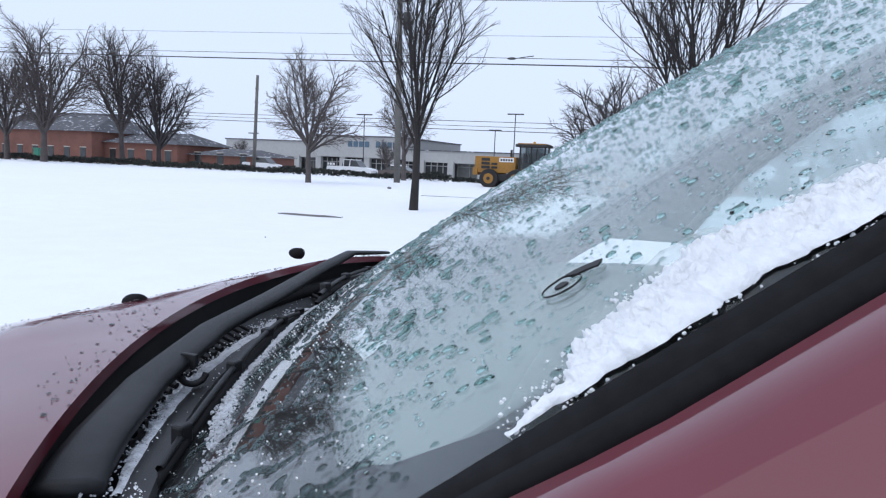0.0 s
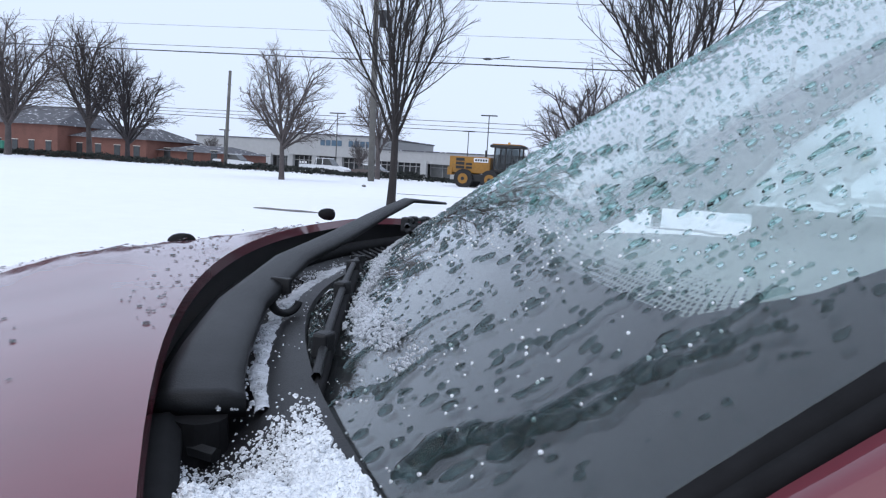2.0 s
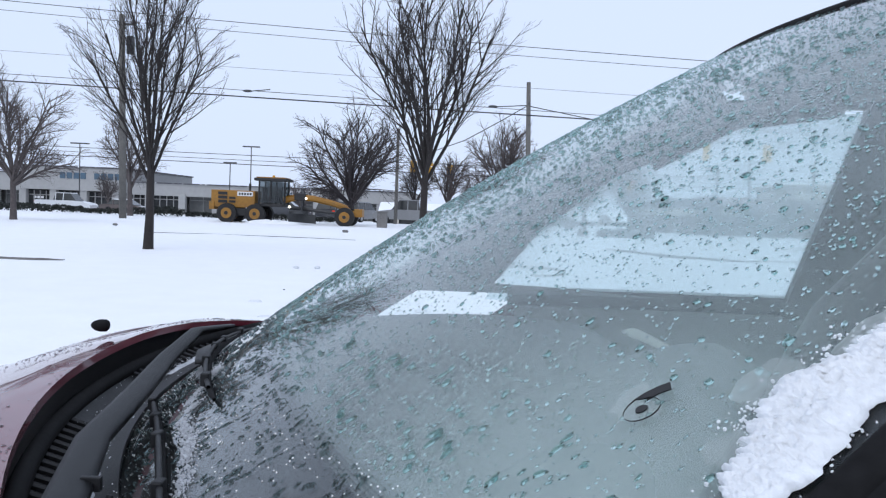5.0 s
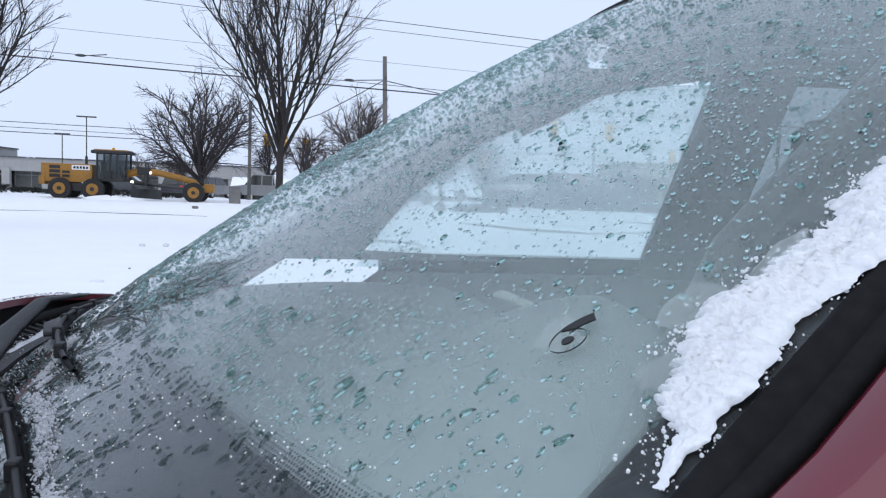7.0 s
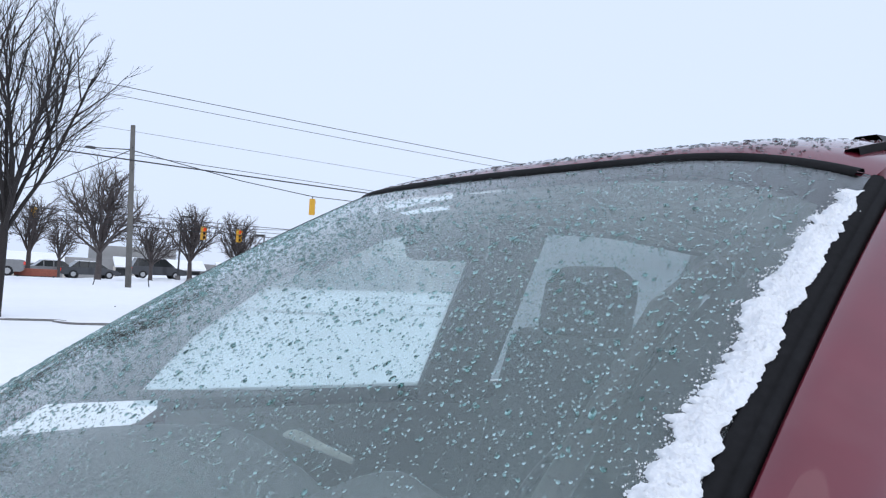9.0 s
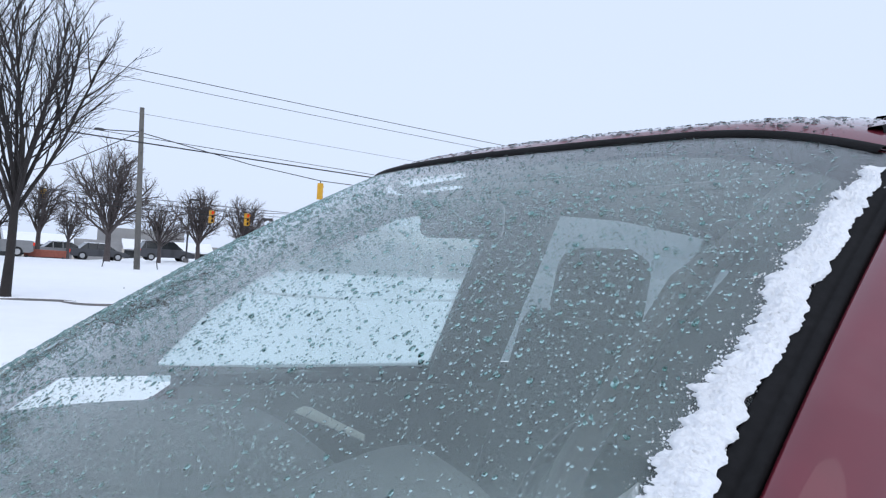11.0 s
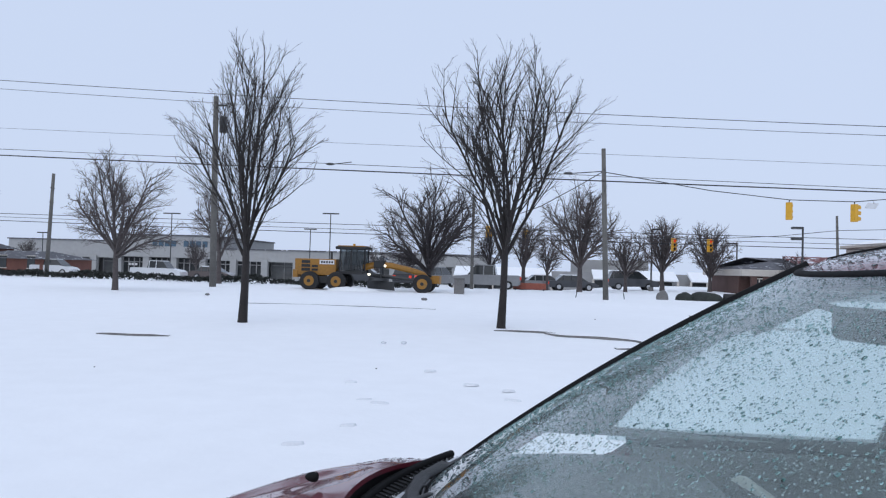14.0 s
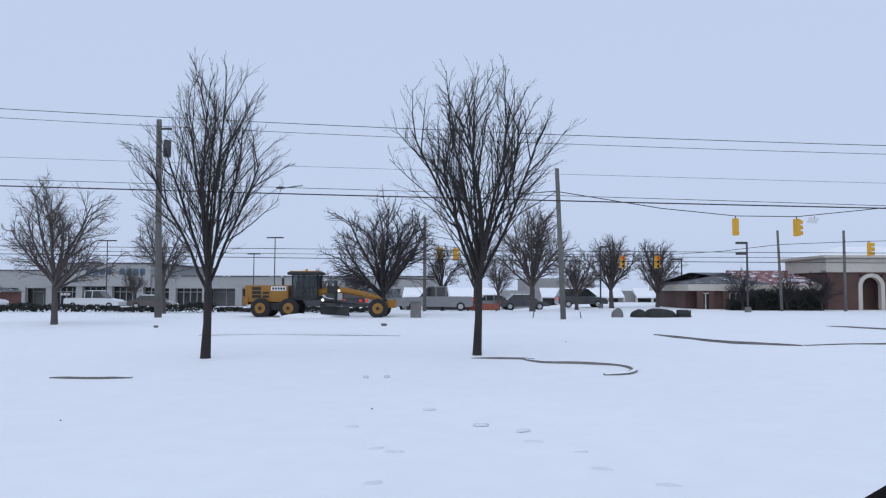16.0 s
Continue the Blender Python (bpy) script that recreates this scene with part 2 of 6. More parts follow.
def cyl(bm, a, b, r1, r2=None, sides=12):
    a, b = Vector(a), Vector(b)
    d = b - a
    m = Matrix.Translation((a + b) / 2) @ d.to_track_quat("Z", "Y").to_matrix().to_4x4()
    bmesh.ops.create_cone(bm, cap_ends=True, segments=sides, radius1=r1, radius2=r1 if r2 is None else r2, depth=d.length, matrix=m)
    return bm


def rod(a, b, r1, r2=None, sides=12):
    return cyl(bmesh.new(), a, b, r1, r2, sides)


def grid(fn, nu, nv):
    """Verts and quads of a sheet fn(i/nu, j/nv)."""
    v = [fn(i / nu, j / nv) for i in range(nu + 1) for j in range(nv + 1)]
    f = [(i * (nv + 1) + j, (i + 1) * (nv + 1) + j, (i + 1) * (nv + 1) + j + 1, i * (nv + 1) + j + 1) for i in range(nu) for j in range(nv)]
    return v, f


def thick(fn, nu, nv, t, normal):
    """A sheet with thickness t against its normal(a, b), closed at its rim."""
    a, f = grid(fn, nu, nv)
    b, _ = grid(lambda p, q: Vector(fn(p, q)) - Vector(normal(p, q)) * t, nu, nv)
    n = len(a)
    faces = f + [tuple(n + k for k in reversed(q)) for q in f]
    ring = [i * (nv + 1) for i in range(nu + 1)] + [nu * (nv + 1) + j for j in range(1, nv + 1)] + [i * (nv + 1) + nv for i in range(nu - 1, -1, -1)] + [j for j in range(nv - 1, 0, -1)]
    m = len(ring)                                   # the rim has verts of its own, so that the faces shade true up to the edge
    rim = [a[k] for k in ring] + [b[k] for k in ring]
    for k in range(m):
        p, q = 2 * n + k, 2 * n + (k + 1) % m
        faces.append((q, p, m + p, m + q))
    return [tuple(v) for v in a] + [tuple(v) for v in b] + [tuple(v) for v in rim], faces


def sweep(path, section, frames):
    """Verts and quads: the section (d, h) carried along the path in frames of (out, up)."""
    v, f, k = [], [], len(section)
    for p, (o, u) in zip(path, frames):
        v += [tuple(Vector(p) + Vector(o) * d + Vector(u) * h) for d, h in section]
    for i in range(len(path) - 1):
        f += [(i * k + j, i * k + j + 1, (i + 1) * k + j + 1, (i + 1) * k + j) for j in range(k - 1)]
    return v, f


class Tubes:
    """Many tapered tubes in one mesh."""

    def __init__(self):
        self.v, self.f = [], []

    def add(self, pts, radii, sides=4):
        base = len(self.v)
        for i, p in enumerate(pts):
            d = (pts[min(i + 1, len(pts) - 1)] - pts[max(i - 1, 0)]).normalized()
            a = d.cross(Vector((0.31, 0.87, 0.38))).normalized()
            b = d.cross(a)
            for k in range(sides):
                w = 2 * math.pi * k / sides
                q = p + (a * math.cos(w) + b * math.sin(w)) * radii[i]
                self.v.append((q.x, q.y, q.z))
        for i in range(len(pts) - 1):
            for k in range(sides):
                o = base + i * sides
                self.f.append((o + k, o + (k + 1) % sides, o + sides + (k + 1) % sides, o + sides + k))
        self.f.append(tuple(base + (len(pts) - 1) * sides + k for k in range(sides)))

    def link(self, name, mat, parent=None, label="", smooth=True):
        return link_mesh(name, self.v, self.f, mat, parent, label, smooth)


def smooth_step(a, b, x):
    t = min(1.0, max(0.0, (x - a) / (b - a)))
    return t * t * (3 - 2 * t)


def ground_z(x, y):
    """The lot is level, the land beyond the road falls away towards the shops."""
    return -1.35 * smooth_step(44, 112, y) * smooth_step(16, 2, x)


# ---------------------------------------------------------------- ground
def build_ground():
    def spread(near, step, far):
        out = [k * step for k in range(int(near / step) + 1)]
        while out[-1] < far:
            out.append(out[-1] + max(step, 0.13 * out[-1]))
        return out

    right = spread(12, 0.4, 2600)
    xs = [-x for x in reversed(right[1:])] + right
    ys = [-y for y in reversed(spread(4, 1.0, 2600)[1:])] + spread(26, 0.4, 2600)
    v = []
    for y in ys:
        for x in xs:
            near = 1 - smooth_step(18, 40, math.hypot(x, y))
            bumps = 0.03 * noise.noise(Vector((x * 0.35, y * 0.5, 0))) + 0.016 * near * noise.noise(Vector((x * 1.3, y * 1.1, 3)))
            drive = smooth_step(2.4, 4.0, math.hypot((x - 0.8) * 0.6, y - 1.5))
            v.append((x, y, ground_z(x, y) + bumps * drive - 0.012))
    nx = len(xs)
    f = [(j * nx + i, j * nx + i + 1, (j + 1) * nx + i + 1, (j + 1) * nx + i) for j in range(len(ys) - 1) for i in range(nx - 1)]
    return tagged(link_mesh("ground", v, f, SNOW, smooth=True), "snow-covered level lot with open snow beyond", "ground", kind="structure")


build_ground()


# ---------------------------------------------------------------- the maroon car: surfaces
YC = 1.48                       # the car's middle line; its nose points to -x


def screen(s, u):
    """The windscreen's outer face: s from the driver's edge (-1) to the passenger's (1), u from its foot (0) to the roof (1)."""
    u = u * (1 - 0.141 * max(0.0, (abs(s) - 0.7) / 0.3) ** 2) if u > 0 else u
    low = Vector((-0.0275 + 0.41 * s * s, YC + 0.979 * s, 0.903 + 0.05 * s * s))
    top = Vector((0.7853 + 0.396 * s * s, YC + 0.711 * s, 1.423 + 0.0525 * s * s))
    k = 4 * u * (1 - u) * 0.0209
    return low.lerp(top, u) + Vector((-0.55 * k, 0, 0.83 * k))


def screen_normal(s, u):
    e = 0.01
    a = screen(min(s + e, 1.0), u) - screen(max(s - e, -1.0), u)
    b = screen(s, u + e) - screen(s, u - e)
    return b.cross(a).normalized() * (1 if b.cross(a).z > 0 else -1)


RIGHT = 0.62                    # s at which the glass ends on the passenger's side


def span(b):
    """b from the driver's edge (0) to the passenger's (1), as s."""
    return -1 + (1 + RIGHT) * b


def part_wide(k, inner=0.70):
    """The body is narrower to the passenger's side of the line YC."""
    return k if k < 0 else inner * k


FOOT = -0.13                    # how far the glass runs down under the cowl


def hood_edge(y):
    k = (y - YC) / 0.97
    return -0.215 + (0.425 if k > 0 else 0.395) * k * k


def hood(a, b):
    """a from the rear edge (0) to the nose (1), b from the driver's side (0) to the passenger's (1)."""
    k = 2 * b - 1
    half = 0.66 if k > 0 else 1.035
    y = YC + half * k * (1 - 0.10 * a * a)
    x0 = hood_edge(YC + half * k)
    x1 = -1.30 + 0.22 * k * k
    x = x0 + (x1 - x0) * a
    d = max(0.0, -0.215 - x)
    z = 0.898 - 0.235 * d - 0.18 * d * d - 0.055 * k * k * (1 + 0.6 * a) - 0.10 * max(0, abs(k) - 0.8) ** 1.5
    z += 0.018 * math.exp(-((abs(k) - 0.55) / 0.12) ** 2) * smooth_step(0.0, 0.25, a)
    if k > 0:
        z -= 0.022 * k * k
    if k < 0:
        z += 0.045 * smooth_step(0.25, 0.0, a) * k * k
    return Vector((x, y, z))


def hood_normal(a, b):
    e = 0.02
    p = hood(min(a + e, 1), b) - hood(max(a - e, 0), b)
    q = hood(a, min(b + e, 1)) - hood(a, max(b - e, 0))
    n = p.cross(q).normalized()
    return n if n.z > 0 else -n


def roof(a, b):
    k = span(b)
    front = screen(k, 1.0)
    back = Vector((2.62 - 0.10 * k * k, YC + 0.66 * k, 1.40 - 0.035 * k * k))
    p = front.lerp(back, a)
    p.z += 0.095 * math.sin(math.pi * min(1, a * 1.1)) ** 0.6 + 0.035 * math.sin(math.pi * a) * (1 - k * k)
    p.y += 0.035 * k * math.sin(math.pi * min(1.0, a * 1.5)) * abs(k)
    return p


def up_normal(fn):
    def n(a, b):
        e = 0.02
        p = fn(min(a + e, 1), b) - fn(max(a - e, 0), b)
        q = fn(a, min(b + e, 1)) - fn(a, max(b - e, 0))
        r = p.cross(q).normalized()
        return r if r.z > 0 else -r
    return n


car = thing("car", "parked maroon saloon car wet with sleet, snow on its windscreen", "car", (0, 0, 0))


def build_car_shell():
    v, f = thick(hood, 36, 60, 0.012, hood_normal)
    link_mesh("hood", v, f, PAINT, car, "wet maroon bonnet", True)
    v, f = thick(lambda a, b: screen(span(b), FOOT + (1 - FOOT) * a), 40, 56, 0.005, lambda a, b: screen_normal(span(b), FOOT + (1 - FOOT) * a))
    glass = link_mesh("windshield", v, f, GLASS, car, "green-tinted laminated windscreen, wet and misted", True)
    glass.visible_shadow = False
    v, f = grid(lambda a, b: hood(0.012, 0.004 + 0.992 * b) - Vector((0.02 * a, 0, 0.006 + 0.10 * a)), 4, 60)
    link_mesh("hood_inner_edge", v, f, BLACK, car, "dark inner edge of the bonnet", True)
    # black ceramic border behind the glass, with its fading dots
    def border(w):
        """Inner edge of the border, once round (w 0..1): s, u."""
        n = w * 4
        if n < 1:                                   # foot, driver to passenger
            s = -0.985 + 1.97 * n
            return s, 0.105 - 0.10 * abs(s) ** 2 + 0.10 * max(0, (abs(s) - 0.93) / 0.055) ** 2
        if n < 2:
            return 0.985 - 0.02 * (n - 1), 0.115 + 0.765 * (n - 1)
        if n < 3:
            s = 0.965 - 1.93 * (n - 2)
            return s, 0.945 - 0.065 * max(0, (abs(s) - 0.6) / 0.365) ** 2
        return -0.965 - 0.02 * (n - 3), 0.88 - 0.765 * (n - 3)

    def rim(w):
        n = w * 4
        if n < 1:
            return -1 + 2 * n, FOOT
        if n < 2:
            return 1, FOOT + (1 - FOOT) * (n - 1)
        if n < 3:
            return 1 - 2 * (n - 2), 1
        return -1, 1 - (1 - FOOT) * (n - 3)

    N, v, f = 320, [], []
    for i in range(N):
        (s0, u0), (s1, u1) = rim(i / N), border(i / N)
        for k in range(5):
            s, u = s0 + (s1 - s0) * k / 4, u0 + (u1 - u0) * k / 4
            s = part_wide(s, RIGHT)
            v.append(screen(s, u) - screen_normal(s, u) * 0.0075)
    for i in range(N):
        j = (i + 1) % N
        f += [(i * 5 + k, j * 5 + k, j * 5 + k + 1, i * 5 + k + 1) for k in range(4)]
    link_mesh("frit_band", v, f, FRIT, glass, "black ceramic border of the glass", True)
    v, f = [], []
    for row in range(7):
        count = 760
        for i in range(count):
            w = (i + 0.5 * (row % 2)) / count * 0.25
            s, u = border(min(w, 0.2499))
            u += 0.0030 * (row + 0.5)
            if u < 0 or abs(s) > 0.95:
                continue
            s = part_wide(s, RIGHT)
            c, n = screen(s, u), screen_normal(s, u)
            a = (screen(min(1, s + 0.01), u) - screen(s - 0.01, u)).normalized()
            b = n.cross(a)
            r, o = 0.00115 * (1 - 0.09 * row), len(v)
            v += [c - n * 0.0072 + (a * math.cos(t) + b * math.sin(t)) * r for t in (0, 1.05, 2.1, 3.14, 4.19, 5.24)]
            f.append(tuple(range(o, o + 6)))
    dots = link_mesh("frit_dots", v, f, FRIT, glass, "fading rows of black ceramic dots")
    dots["kind"] = "stuff"
    v, f = [], []
    cells = 60
    for i in range(cells + 1):
        for j in range(25):
            s = -0.97 + 1.94 * i / cells
            lo = 0.105 - 0.10 * abs(s) ** 2 + 0.012
            u = lo + (0.94 - 0.06 * abs(s) ** 3 - lo) * j / 24
            s = part_wide(s, RIGHT)
            v.append(screen(s, u) - screen_normal(s, u) * 0.0085)
    f = [(i * 25 + j, i * 25 + j + 1, (i + 1) * 25 + j + 1, (i + 1) * 25 + j) for i in range(cells) for j in range(24)]
    film = link_mesh("inner_mist", v, f, MIST, glass, "thin mist on the inner face of the glass, also its sky sheen", True)
    film.visible_shadow = False
    # second film, put in to make this corner of the glass brighter
    v, f = grid(lambda a, b: screen(-0.972 + 0.6 * a, 0.02 + 0.36 * b) - screen_normal(-0.972 + 0.6 * a, 0.02 + 0.36 * b) * 0.0095, 30, 20)
    film = link_mesh("corner_bright_mist", v, f, BRIGHT_MIST, glass, "pale mist added to brighten the lower corner of the glass", True)
    film.visible_shadow = False
    # mouldings and pillars on both sides, and the strip along the roof
    for side in (-1, 1):
        us = [FOOT - 0.10 + (0.995 - FOOT + 0.10) * i / 36 for i in range(37)]
        edge = -1.0 if side < 0 else RIGHT
        path = [screen(edge, u) for u in us]
        frames = []
        for i, u in enumerate(us):
            t = (path[min(i + 1, 36)] - path[max(i - 1, 0)]).normalized()
            n = screen_normal(edge, u)
            o = t.cross(n).normalized()
            o = o if o.y * side > 0 else -o
            frames.append((o * (0.4 + 0.6 * smooth_step(-0.02, 0.16, u)), n))
        sec = [(-0.001, -0.006), (0.0005, 0.001), (0.004, 0.003), (0.013, 0.0015), (0.016, -0.002), (0.019, 0.0015), (0.026, 0.0005), (0.0282, -0.004), (0.0282, -0.03)]
        if side > 0:
            sec = [(-0.009, -0.003), (-0.008, 0.008), (-0.003, 0.019), (0.004, 0.022), (0.0095, 0.014), (0.010, -0.03)]
        v, f = sweep(path, sec, frames)
        link_mesh("windshield_moulding", v, f, RUBBER, car, "black rubber moulding beside the glass", True)
        sec = [(0.0305, -0.03), (0.0305, -0.004), (0.034, -0.0005), (0.055, -0.002), (0.09, -0.014), (0.115, -0.035), (0.128, -0.065), (0.13, -0.10)]
        if side > 0:
            sec = [(0.0105, -0.03), (0.0105, -0.010), (0.014, -0.0075), (0.03, -0.014), (0.05, -0.03), (0.064, -0.055)]
        v, f = sweep(path, sec, frames)
        link_mesh("front_pillar", v, f, PAINT, car, smooth=True)
        g = 0.0 if side < 0 else -0.0195
        sec = [(0.028 + g, -0.026), (0.0306 + g, -0.022), (0.0306 + g, -0.03)]
        v, f = sweep(path, sec, frames)
        link_mesh("pillar_gap", v, f, BLACK, car)
    path = [screen(span(0.008 + 0.984 * i / 60), 1.0) for i in range(61)]
    frames = []
    for i in range(61):
        s = span(0.008 + 0.984 * i / 60)
        t = (path[min(i + 1, 60)] - path[max(i - 1, 0)]).normalized()
        n = screen_normal(s, 0.98)
        o = t.cross(n)
        frames.append((o if o.x > 0 else -o, n))
    v, f = sweep(path, [(-0.013, -0.003), (-0.012, 0.002), (-0.006, 0.0045), (0.002, 0.0048), (0.007, 0.003), (0.009, -0.003)], frames)
    link_mesh("roof_moulding", v, f, RUBBER, car, "black rubber moulding along the roof edge", True)
    v, f = thick(lambda a, b: roof(a, b) + Vector((0.009, 0, 0.0)), 60, 40, 0.02, up_normal(roof))
    link_mesh("roof_panel", v, f, PAINT, car, "maroon roof beaded with rain", True)
    v, f = grid(lambda a, b: roof(0.02 + 0.96 * a, 0.03 + 0.94 * b) - Vector((-0.03, 0, 0.045)), 16, 20)
    link_mesh("headliner", v, f, LINING, car, smooth=True)
    for side in (-1, 1):                                # dark roof channels
        path = [roof(0.02 + 0.96 * i / 24, 0.5 + 0.5 * side * 0.93) + Vector((0.02, 0, 0.006)) for i in range(25)]
        frames = [((0, 1, 0), (0, 0, 1))] * 25
        v, f = sweep(path, [(-0.012, -0.006), (-0.009, 0.004), (0.009, 0.004), (0.012, -0.006)], frames)
        link_mesh("roof_channel", v, f, RUBBER, car, "black roof channel strip", True)

    # sides: wings, doors, sills and quarter panels in one skin a side
    for side in (-1, 1):
        def skin(a, b):
            x = -1.18 + 4.75 * a
            top = hood(min(1, max(0, (0.21 - x) / 1.35)), 0.5 + 0.5 * side).z - 0.01 if x < 0.16 else 0.93 - 0.02 * smooth_step(0.2, 1.0, x) + 0.03 * smooth_step(2.6, 3.3, x)
            if x >= -0.1 and x < 0.5:
                top = (0.83 if side < 0 else 0.79) + 0.095 * smooth_step(0.18, 0.5, x)
            z = top - 0.004 - (top - 0.26) * b
            bulge = 0.075 * math.sin(math.pi * min(1, b * 1.25)) ** 0.8
            half = (0.952 if side < 0 else 0.64) * (1 - 0.16 * smooth_step(0.1, -1.3, x) ** 1.5 - 0.10 * smooth_step(2.4, 3.6, x))
            return Vector((x, YC + side * (half + bulge - 0.07 * b * b), z))

        v, f = grid(skin, 76, 18)
        keep = []
        for q in f:
            c = sum((Vector(v[k]) for k in q), Vector()) / 4
            if math.hypot(c.x + 0.62, c.z - 0.30) < 0.36 or math.hypot(c.x - 2.62, c.z - 0.30) < 0.36:
                continue
            keep.append(q)
        link_mesh("body_side", v, keep, PAINT, car, smooth=True)
        for x in (0.55, 1.55, 2.35):                    # door gaps
            bm = bmesh.new()
            for k in range(14):
                p, q = skin((x + 1.18) / 4.75, 0.03 + k * 0.065), skin((x + 1.18) / 4.75, 0.03 + (k + 1) * 0.065)
                cyl(bm, p, q, 0.004, sides=5)
            part("door_gap", bm, BLACK, car)
        for x in (0.62, 1.6):
            p = skin((x + 0.72 + 1.18) / 4.75, 0.22)
            bm = bmesh.new()
            box(bm, (p.x - 0.1, p.y - 0.02, p.z - 0.016), (p.x + 0.1, p.y + 0.02, p.z + 0.016), 0.008)
            part("door_handle", bm, PAINT, car)
        # belt line strip and inner door panel
        belt = [(0.48 + 2.47 * i / 20, YC - 0.87 if side < 0 else YC + 0.63, 0.893 if side < 0 else 0.934) for i in range(21)]
        v, f = sweep(belt, [(-0.03 * side, -0.03), (-0.03 * side, 0.012), (0.01 * side, 0.016), ((0.09 if side < 0 else 0.035) * side, 0.0)], [((0, 1, 0), (0, 0, 1))] * 21)
        link_mesh("belt_strip", v, f, RUBBER, car, smooth=True)
        v, f = grid(lambda a, b: Vector(((0.34 if side < 0 else 0.50) + 2.32 * a, YC + side * ((0.80 if side < 0 else 0.565) + 0.05 * (1 - b) - 0.03 * math.sin(3 * b)), (0.906 if side < 0 else 0.945) - 0.63 * b)), 20, 10)
        link_mesh("door_lining", v, f, TRIM, car, smooth=True)
        # door frames and side glass
        def frame_line(x, z):
            if side > 0:
                return Vector((0.024 + 0.89 * x, YC + 0.611 - 0.376 * (z - 0.92), 0.139 + 0.89 * z))
            return Vector((x, YC - 0.845 + 0.422 * (z - 0.92), z))

        def bar(name, pts, w, mat):
            tb = Tubes()
            tb.add([Vector(p) for p in pts], [w] * len(pts), 8)
            return tb.link(name, mat, car)

        def post(a, b):
            p = frame_line(1.295 + 0.085 * a + (0.26 - 0.02 * a) * b, 0.85 + 0.59 * a)
            return p - Vector((0, side * 0.02 * math.sin(math.pi * b), 0))
        v, f = thick(post, 10, 8, 0.03, lambda a, b: Vector((0, side, 0)))
        link_mesh("centre_pillar", v, f, TRIM, car, smooth=True)
        bar("rear_pillar", [frame_line(2.28, 0.9), frame_line(2.36, 1.15), frame_line(2.40, 1.40)], 0.05, TRIM)
        # driver's side trim is black: the cabin's shade is put into its colour
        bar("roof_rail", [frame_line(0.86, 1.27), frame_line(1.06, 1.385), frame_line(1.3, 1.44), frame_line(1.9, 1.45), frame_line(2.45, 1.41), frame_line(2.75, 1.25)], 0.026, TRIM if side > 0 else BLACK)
        def trim(a, b):
            u = (0.34 + 0.64 * a) if side < 0 else 0.058 + 0.922 * a
            edge = -0.975 if side < 0 else RIGHT - 0.015
            p = screen(edge, u) - screen_normal(edge, u) * 0.025
            z = min(p.z, 1.385) if side < 0 else (min(p.z, 1.46) - 0.139) / 0.89
            line = ((0.90, 0.45), (1.08, 0.575), (1.235, 0.76), (1.37, 1.03), (1.44, 1.30))
            x = line[-1][1]
            for (z0, x0), (z1, x1) in zip(line, line[1:]):
                if z0 <= z <= z1:
                    x = x0 + (x1 - x0) * (z - z0) / (z1 - z0)
                    break
            q = frame_line(max(x, p.x + 0.01) if side < 0 else x, z)
            return p.lerp(q, b) - Vector((0, side * 0.012 * math.sin(math.pi * b), 0))
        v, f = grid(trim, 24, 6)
        # trim, lining and frame: the driver's side is painted black as shade here too
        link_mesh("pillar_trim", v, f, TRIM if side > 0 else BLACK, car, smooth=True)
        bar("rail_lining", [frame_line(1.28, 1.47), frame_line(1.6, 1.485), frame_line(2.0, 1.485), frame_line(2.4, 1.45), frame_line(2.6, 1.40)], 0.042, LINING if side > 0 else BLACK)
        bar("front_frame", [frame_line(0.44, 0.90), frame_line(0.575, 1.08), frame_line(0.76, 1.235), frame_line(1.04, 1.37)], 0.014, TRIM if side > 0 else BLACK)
        for name, corners in (("front_door_glass", ((0.45, 0.87), (1.33, 0.87), (1.42, 1.41), (1.03, 1.38), (0.75, 1.24), (0.57, 1.08))), ("rear_door_glass", ((1.54, 0.92), (2.26, 0.92), (2.37, 1.425), (1.60, 1.455)))):
            q = [frame_line(*c) for c in corners]
            bm = bmesh.new()
            m = len(q)
            vs = [bm.verts.new(p) for p in q] + [bm.verts.new(p + Vector((0, -0.004 * side, 0))) for p in q]
            bm.faces.new(vs[:m])
            bm.faces.new(vs[:m - 1:-1])
            for k in range(m):
                bm.faces.new((vs[k], vs[(k + 1) % m], vs[m + (k + 1) % m], vs[m + k]))
            if name[0] == "f" and side > 0:
                fog = link_mesh("window_mist", [p + Vector((0, -0.008 * side, 0)) for p in q], [tuple(range(m))], SIDE_MIST, car, "sleet mist on the side window")
                fog.visible_shadow = False
            # all panes but the passenger's front one are darkened to dim the daylight
            part(name, bm, SIDE_GLASS if name[0] == "f" and side > 0 else DARK_GLASS, car, "" if name[0] == "f" and side > 0 else "side glass darkened to dim the light through it").visible_shadow = False

    # tail: rear glass, boot lid, bumpers, floor
    def rear(a, b):
        k = 2 * b - 1
        return Vector((2.64 - 0.10 * k * k + 0.55 * a, YC + (0.66 + 0.1 * a) * part_wide(k), 1.41 - 0.035 * k * k - 0.43 * a))
    v, f = thick(rear, 10, 16, 0.005, up_normal(rear))
    link_mesh("rear_window", v, f, DARK_GLASS, car, "sloping dark rear window", True).visible_shadow = False
    def boot(a, b):
        k = 2 * b - 1
        return Vector((3.16 + 0.42 * a, YC + (0.84 - 0.08 * a) * part_wide(k), 0.985 - 0.05 * k * k - 0.03 * a - 0.3 * max(0, a - 0.8)))
